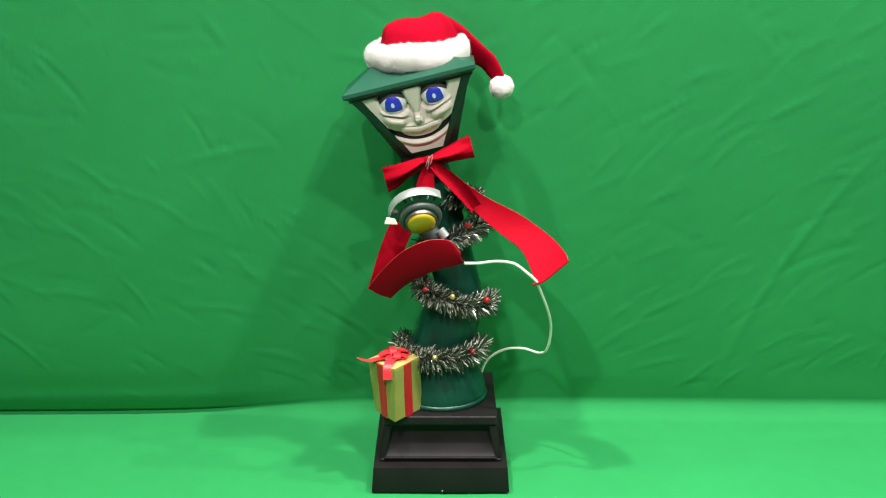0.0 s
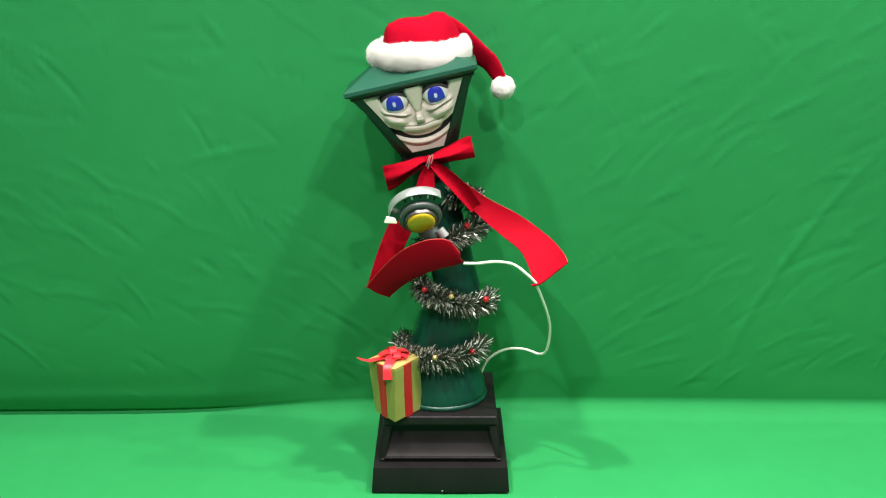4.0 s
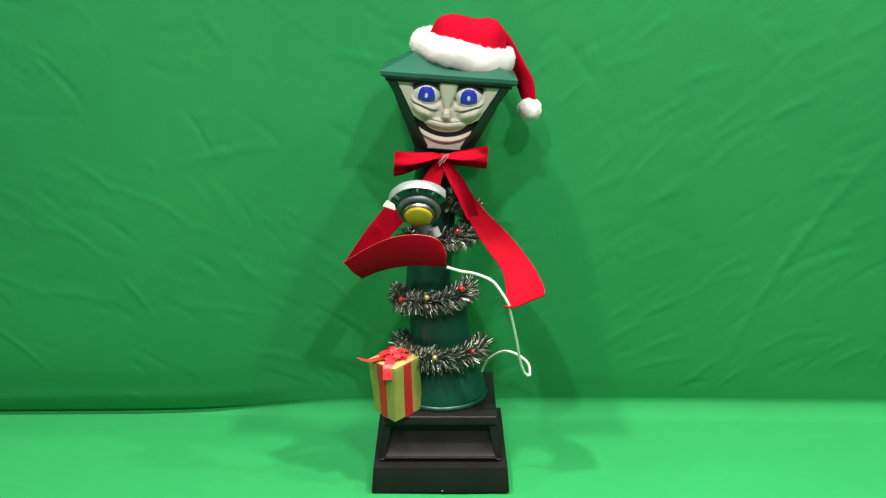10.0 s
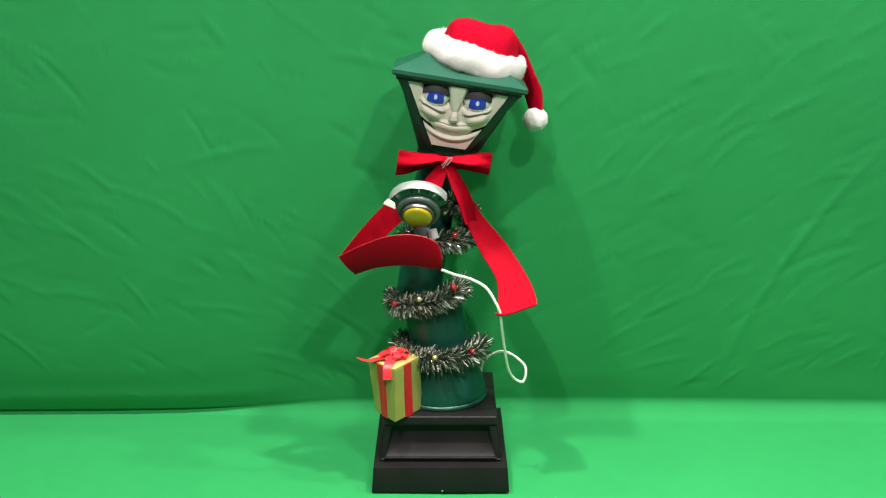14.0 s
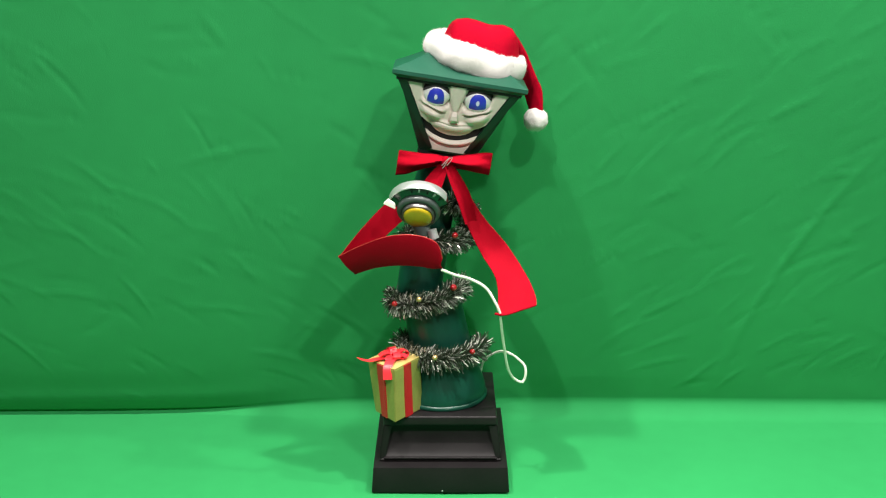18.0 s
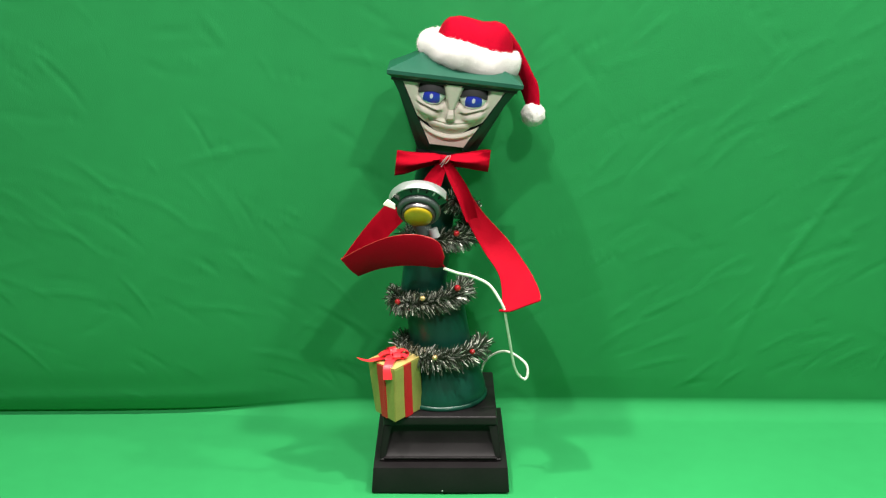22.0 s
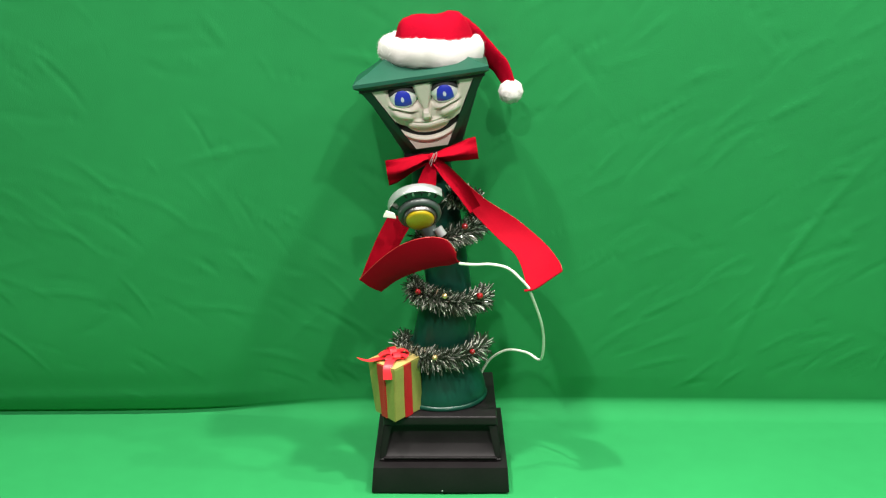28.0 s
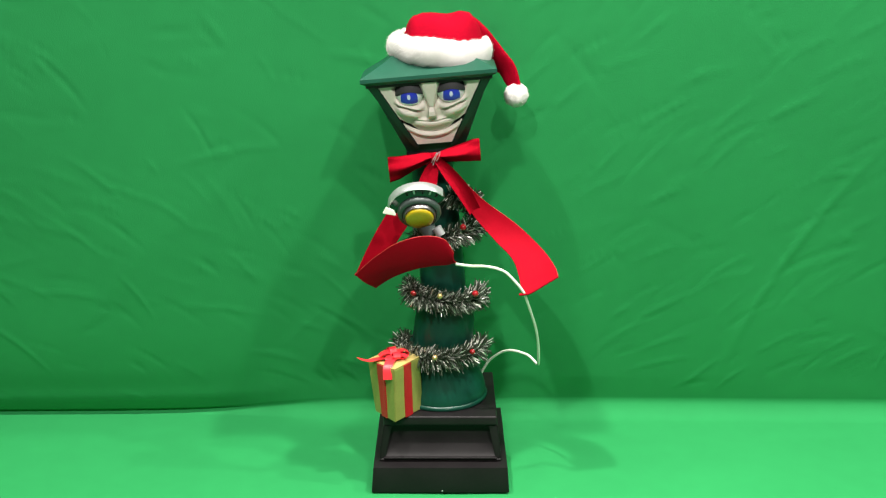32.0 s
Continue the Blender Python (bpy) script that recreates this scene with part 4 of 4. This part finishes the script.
# ---- gift ----
def gift():
    g = thing("gift_box", (-0.078, -0.062, 0.1365), "gold-green wrapped gift box with red ribbon and bow", "gift box")
    z0, z1 = 0.1368, 0.2350
    low = [V(-0.0830, -0.1140, z0), V(-0.0400, -0.0585, z0), V(-0.0740, -0.0145, z0), V(-0.1170, -0.0700, z0)]
    top = [V(-0.0835, -0.1150, z1), V(-0.0440, -0.0580, z1), V(-0.0850, -0.0110, z1), V(-0.1280, -0.0690, z1)]

    heart = V(-0.0795, -0.0640, 0)
    low, top = ([V(heart.x + (p.x - heart.x) * 1.10, heart.y + (p.y - heart.y) * 1.06, p.z) for p in ring] for ring in (low, top))

    def at(i, j, s, t, off=0.0):
        p = low[i].lerp(low[j], s).lerp(top[i].lerp(top[j], s), t)
        e = (low[j] - low[i])
        nor = V(e.y, -e.x, 0).normalized()
        return p + nor * off
    b = bmesh.new()
    lo = [b.verts.new(p) for p in low]
    hi = [b.verts.new(p) for p in top]
    b.faces.new(lo[::-1])
    b.faces.new(hi)
    for i in range(4):
        j = (i + 1) % 4
        b.faces.new((lo[i], lo[j], hi[j], hi[i]))
    bmesh.ops.bevel(b, geom=list(b.edges), offset=0.0012, segments=2, affect="EDGES")
    part("box", b, PAPER, g, "gold-green foil wrapped box")
    # thin sheet over the box top, coloured lighter than the sides
    b = bmesh.new()
    a = [b.verts.new(p.lerp(sum(top, V(0, 0, 0)) / 4, 0.03) + V(0, 0, 0.0006)) for p in top]
    c = [b.verts.new(v.co + V(0, 0, 0.0012)) for v in a]
    b.faces.new(c)
    b.faces.new(a[::-1])
    for i in range(4):
        j = (i + 1) % 4
        b.faces.new((a[i], a[j], c[j], c[i]))
    part("lid", b, PAPER_TOP, g, "foil top, lighter and yellower than the sides")
    for i in range(4):
        j = (i + 1) % 4
        b = bmesh.new()
        q = [at(i, j, s, t, o) for o in (-0.001, 0.0014) for s, t in ((0.36, 0.0), (0.62, 0.0), (0.62, 1.0), (0.36, 1.0))]
        v = [b.verts.new(p) for p in q]
        for f in ((3, 2, 1, 0), (4, 5, 6, 7), (0, 1, 5, 4), (1, 2, 6, 5), (2, 3, 7, 6), (3, 0, 4, 7)):
            b.faces.new([v[k] for k in f])
        part("ribbon", b, WRAP, g, "dark red wrapping ribbon")
    mid = sum(top, V(0, 0, 0)) / 4 + V(0, 0, 0.003)
    for ang, ln, h in ((200, 0.024, 0.009), (22, 0.022, 0.010), (112, 0.020, 0.012), (286, 0.018, 0.011), (246, 0.022, 0.006), (68, 0.020, 0.008), (338, 0.021, 0.006), (152, 0.022, 0.008)):
        b = bmesh.new()
        d = V(math.cos(radians(ang)), math.sin(radians(ang)), 0)
        s = V(-d.y, d.x, 0) * 0.0065
        pts = [mid, mid + d * ln * 0.55 + V(0, 0, h * 1.15), mid + d * ln * 1.15 + V(0, 0, h * 0.75), mid + d * ln * 0.95 + V(0, 0, h * 0.2), mid + d * ln * 0.3 + V(0, 0, 0.001)]
        strip(b, [p - s for p in pts], [p + s for p in pts], 0.0008, 4, 5)
        part("bow_loop", b, GIFTBOW, g, "bright red curled bow loop")
    for pts, w in (([mid, mid + V(-0.025, -0.016, 0.004), mid + V(-0.044, -0.026, 0.004), mid + V(-0.062, -0.026, 0.008)], 0.006),
                   ([mid, mid + V(-0.006, -0.030, 0.005), mid + V(-0.010, -0.046, -0.002), mid + V(-0.010, -0.050, -0.022)], 0.008)):
        b = bmesh.new()
        side = V(0.5, -0.85, 0).normalized() * w if pts[-1].x < mid.x - 0.05 else V(1, 0, 0) * w
        strip(b, [p - side for p in pts], [p + side for p in pts], 0.0008, 4, 6)
        part("bow_tail", b, GIFTBOW, g, "bright red bow tail")
    return g


gift()

# ---- cord ----
CORD_FOOT = V(0.0695, 0.032, 0.1640)
N_SEG = 50
cord = thing("white_cord", (0.067, 0.030, 0.138), "thin white rubber cord looping from ribbon to pedestal", "cord")


def cord_segment():
    b = bmesh.new()
    sweep(b, [V(0, 0, -0.0062), V(0, 0, -0.0057), V(0, 0, -0.0050), V(0, 0, -0.0041), V(0, 0, 0.0041), V(0, 0, 0.0050), V(0, 0, 0.0057), V(0, 0, 0.0062)], [0.0006, 0.0014, 0.0020, 0.00235, 0.00235, 0.0020, 0.0014, 0.0006], 12)
    me = finish(b)
    me.materials.append(CORD)
    return me


seg_mesh = cord_segment()
segments = []
for _ in range(N_SEG):
    s = new("cord_piece", seg_mesh)
    s.parent = cord
    segments.append(s)
b = bmesh.new()
sweep(b, [V(0.0655, 0.032, 0.1365), V(0.066, 0.031, 0.150), CORD_FOOT], 0.0024, 10)
part("cord_foot", b, CORD, cord, "")
# the run between the two ribbon arms moves with them
b = bmesh.new()
kk = V(-0.0066, -0.072, 0.6010)
sweep(b, smooth_path([kk + V(0.020, -0.058, -0.172), kk + V(0.044, -0.050, -0.180), kk + V(0.072, -0.036, -0.188), kk + V(0.100, -0.040, -0.198), kk + V(0.120, -0.046, -0.220), kk + V(0.1300, -0.046, -0.236)], 8), 0.0025, 10)
part("cord_run", b, CORD, bow, "white cord held between the ribbon arms")


# ---- what moves ----
PIVOT_B, PIVOT_J = V(AX, AY, 0.225), V(AX, AY, 0.363)


def sway(a):
    """The upper figure's tilt by a radians to the right, about a point in its chest."""
    return Matrix.Translation((-0.5237 * a - 0.0131 * a * a, 0, -0.0220 * a + 0.1276 * a * a)) @ Matrix.Rotation(a, 4, "Y")


def lean(a):
    """The middle joint, which follows the upper one's foot."""
    j = sway(a) @ PIVOT_J
    d, r = j - PIVOT_B, PIVOT_J - PIVOT_B
    return Matrix.Translation(PIVOT_B) @ Matrix.Rotation(math.atan2(d.x, d.z) - math.atan2(r.x, r.z), 4, "Y") @ Matrix.Translation(-PIVOT_B)


def cord_shape(a):
    """The free cord's line for one tilt, hanging from the ribbon's tip to the pedestal."""
    tip = sway(a) @ (kk + V(0.1300, -0.046, -0.236))
    w = (math.degrees(a) + 13.6) / 18.9
    left = [V(0.180, -0.090, 0.336), V(0.189, -0.065, 0.292), V(0.186, -0.044, 0.247), V(0.174, -0.025, 0.230), V(0.146, 0.000, 0.229), V(0.112, 0.020, 0.2185), V(0.083, 0.030, 0.195)]
    right = [V(0.122, -0.090, 0.280), V(0.131, -0.068, 0.230), V(0.141, -0.052, 0.201), V(0.153, -0.044, 0.192), V(0.150, -0.030, 0.214), V(0.116, 0.012, 0.219), V(0.083, 0.029, 0.196)]
    pts = [tip] + [p.lerp(q, w) + V(0.020 * w * (1 - w), 0, 0) for p, q in zip(left, right)] + [CORD_FOOT]
    line = smooth_path(pts, 8)
    length = [0.0]
    for p, q in zip(line, line[1:]):
        length.append(length[-1] + (q - p).length)
    out, k = [], 0
    for i in range(N_SEG + 1):
        d = length[-1] * i / N_SEG
        while k < len(line) - 2 and length[k + 1] < d:
            k += 1
        f = (d - length[k]) / max(1e-9, length[k + 1] - length[k])
        out.append(line[k].lerp(line[k + 1], f))
    return out


# the figure's tilt in degrees, ten times a second
TILT = (
    "-13.6 -13.3 -13.7 -8.4 -4.6 1.8 6.8 8.3 5.9 4.9 0.2 -6.6 -11.3 -13.7 -13.3 -12.6 -8.4 -4.6 1.7 6.8 "
    "9.1 5.9 3.6 -2.6 -6.9 -12 -13.7 -13.7 -11.7 -6.9 -2.5 4 7.8 7.8 5.4 2.8 -4.9 -9.5 -12.8 -13.9 "
    "-12.8 -9.6 -4.9 0.2 4.9 8.1 9.2 7.7 3.4 -2.3 -8.1 -12.4 -13.9 -12.3 -8.1 -5.8 -1.3 5.9 8.3 6.4 "
    "5.3 -0 -5.8 -10.6 -13.9 -13.9 -13.9 -9.5 -6.2 0.4 7.9 6.8 5.9 3.6 -2.1 -6.4 -11.7 -13.9 -13.9 -13 "
    "-9 -5.4 -0 4.9 7.3 8 4.5 -0.9 -5.4 -10.6 -13.6 -13.7 -13.9 -11.7 -8.1 -2.9 1.7 6.8 6.8 5.9 "
    "4.1 -2.1 -7.3 -13 -13.9 -13.9 -12.3 -11 -13.3 -11.7 -12 -12 -11.7 -12 -12.3 -11.8 -12.3 -12.3 -12.3 -12 "
    "-11.8 -12 -12 -12 -9.2 -3.4 1.3 7.3 7.3 4.9 3.3 -3.4 -8.4 -13.3 -13.9 -13.8 -12.3 -7.7 -4.2 3.6 "
    "8.9 6.4 5.4 2.2 -3.4 -7.3 -12.8 -13.9 -12.4 -8.1 -2.4 3.4 7.7 9.2 8.1 4.9 0.2 -4.9 -9.6 -12.8 "
    "-13.9 -12.4 -8.1 -2.4 3.4 5.3 7.3 6.8 4.9 0.9 -3.3 -9.5 -13.9 -13.9 -13.9 -10.9 -8.4 -4.2 2.2 6.8 "
    "9 5.4 2.6 -3.4 -8.4 -12.7 -13.7 -13.9 -12 -7.7 -1.7 4 7.3 6.4 4.9 2.4 -4.6 -9.5 -13.9 -13.9 "
    "-13.6 -11.3 -6.9 -3.4 4.5 9 5.9 5.4 0.9 -3.8 -8 -12.7 -13.9 -13.9 -12.3 -7.6 -4.6 2.6 7.3 6.8 "
    "6.7 1.7 -3.4 -8.4 -13 -13.6 -13.9 -12 -8.4 -3.4 4.9 6.8 6.8 5.9 2.2 -2 -8.1 -13 -13.9 -13.9 "
    "-11.8 -8.4 -5.4 1.3 5.9 9.1 5.9 4 -1.7 -6.6 -11.1 -13.9 -13.9 -13.7 -9.2 -4 3.4 7.7 9.2 7.7 "
    "3.4 -2.3 -8.1 -12.4 -13.9 -12.8 -9.6 -4.9 0.2 4.9 8.1 9.2 7.7 3.4 -2.3 -6.5 -12.3 -13.9 -13.9 -13 "
    "-8.2 -5.4 1.7 6.8 6.8 7.5 3.1 -2.1 -6.9 -12.3 -13.6 -13.7 -13.7 -9.2 -5.8 2.8 5.9 6.8 5.9 3.1 "
    "-1.1 -6.6 -11.7 -13.9 -13.9 -12.7 -9.5 -6.2 0.4 5.9 9.1 6.4 4 -1.3 -6.6 -10.5 -13.7 -13.7 -13.9 -9.9 "
    "-4.9 "
)
# how far the jaw is open, 0 to 4, ten times a second
JAW = (
    "2222113322 1012012222 2100123210 2023221012 2101232101 2211221111 2100220122 0011233322 4444432233 4444444444"
    "3100000000 0000000000 0001211221 0122223232 0134443221 2344321012 2101210012 1012444333 3210000001 2001210122"
    "3222211234 4443200000 0212200210 0210012001 3444433320 2200001221 0123210122 1012111001 2002222121 0033211211"
    "2222233333 2013423000 0"
)


def motions():
    tilt = [radians(float(v)) for v in TILT.split()]
    jaws = [int(c) for c in JAW.replace(" ", "")]
    times = [i / 10 for i in range(321)]

    def around(o, m):
        return Matrix.Translation(-o) @ m @ Matrix.Translation(o)

    for ob in (hat, bow, mic, up_garland):
        o = Matrix.Translation(ob.location.copy())
        walk(ob, [(t, sway(a) @ o) for t, a in zip(times, tilt)])
    o = Matrix.Translation(mid_garland.location.copy())
    walk(mid_garland, [(t, lean(a) @ o) for t, a in zip(times, tilt)])
    root = lamppost.location.copy()
    for ob in (upper_column, head):
        walk(ob, [(t, around(root, sway(a))) for t, a in zip(times, tilt)])
    walk(middle_column, [(t, around(root, lean(a))) for t, a in zip(times, tilt)])
    walk(jaw, [(t, Matrix.Translation(FS * (0.0031 * j) - FN * 0.0003 * j)) for t, j in zip(times, jaws)])
    for lid, side in zip(eyelids, (-1, 1)):
        c = eye_centre(side) - root
        walk(lid, [(t, Matrix.Translation(c) @ Matrix.Rotation(radians((13, 9, -4, -8, -11)[j]), 4, "X") @ Matrix.Translation(-c)) for t, j in zip(times, jaws)])
    rows = [[] for _ in segments]
    for t, a in zip(times, tilt):
        line = cord_shape(a)
        for i in range(N_SEG):
            p, q = line[i], line[i + 1]
            m = Matrix.Translation((p + q) / 2 - cord.location) @ (q - p).to_track_quat("Z", "Y").to_matrix().to_4x4()
            rows[i].append((t, m))
    for s, r in zip(segments, rows):
        walk(s, r)


motions()
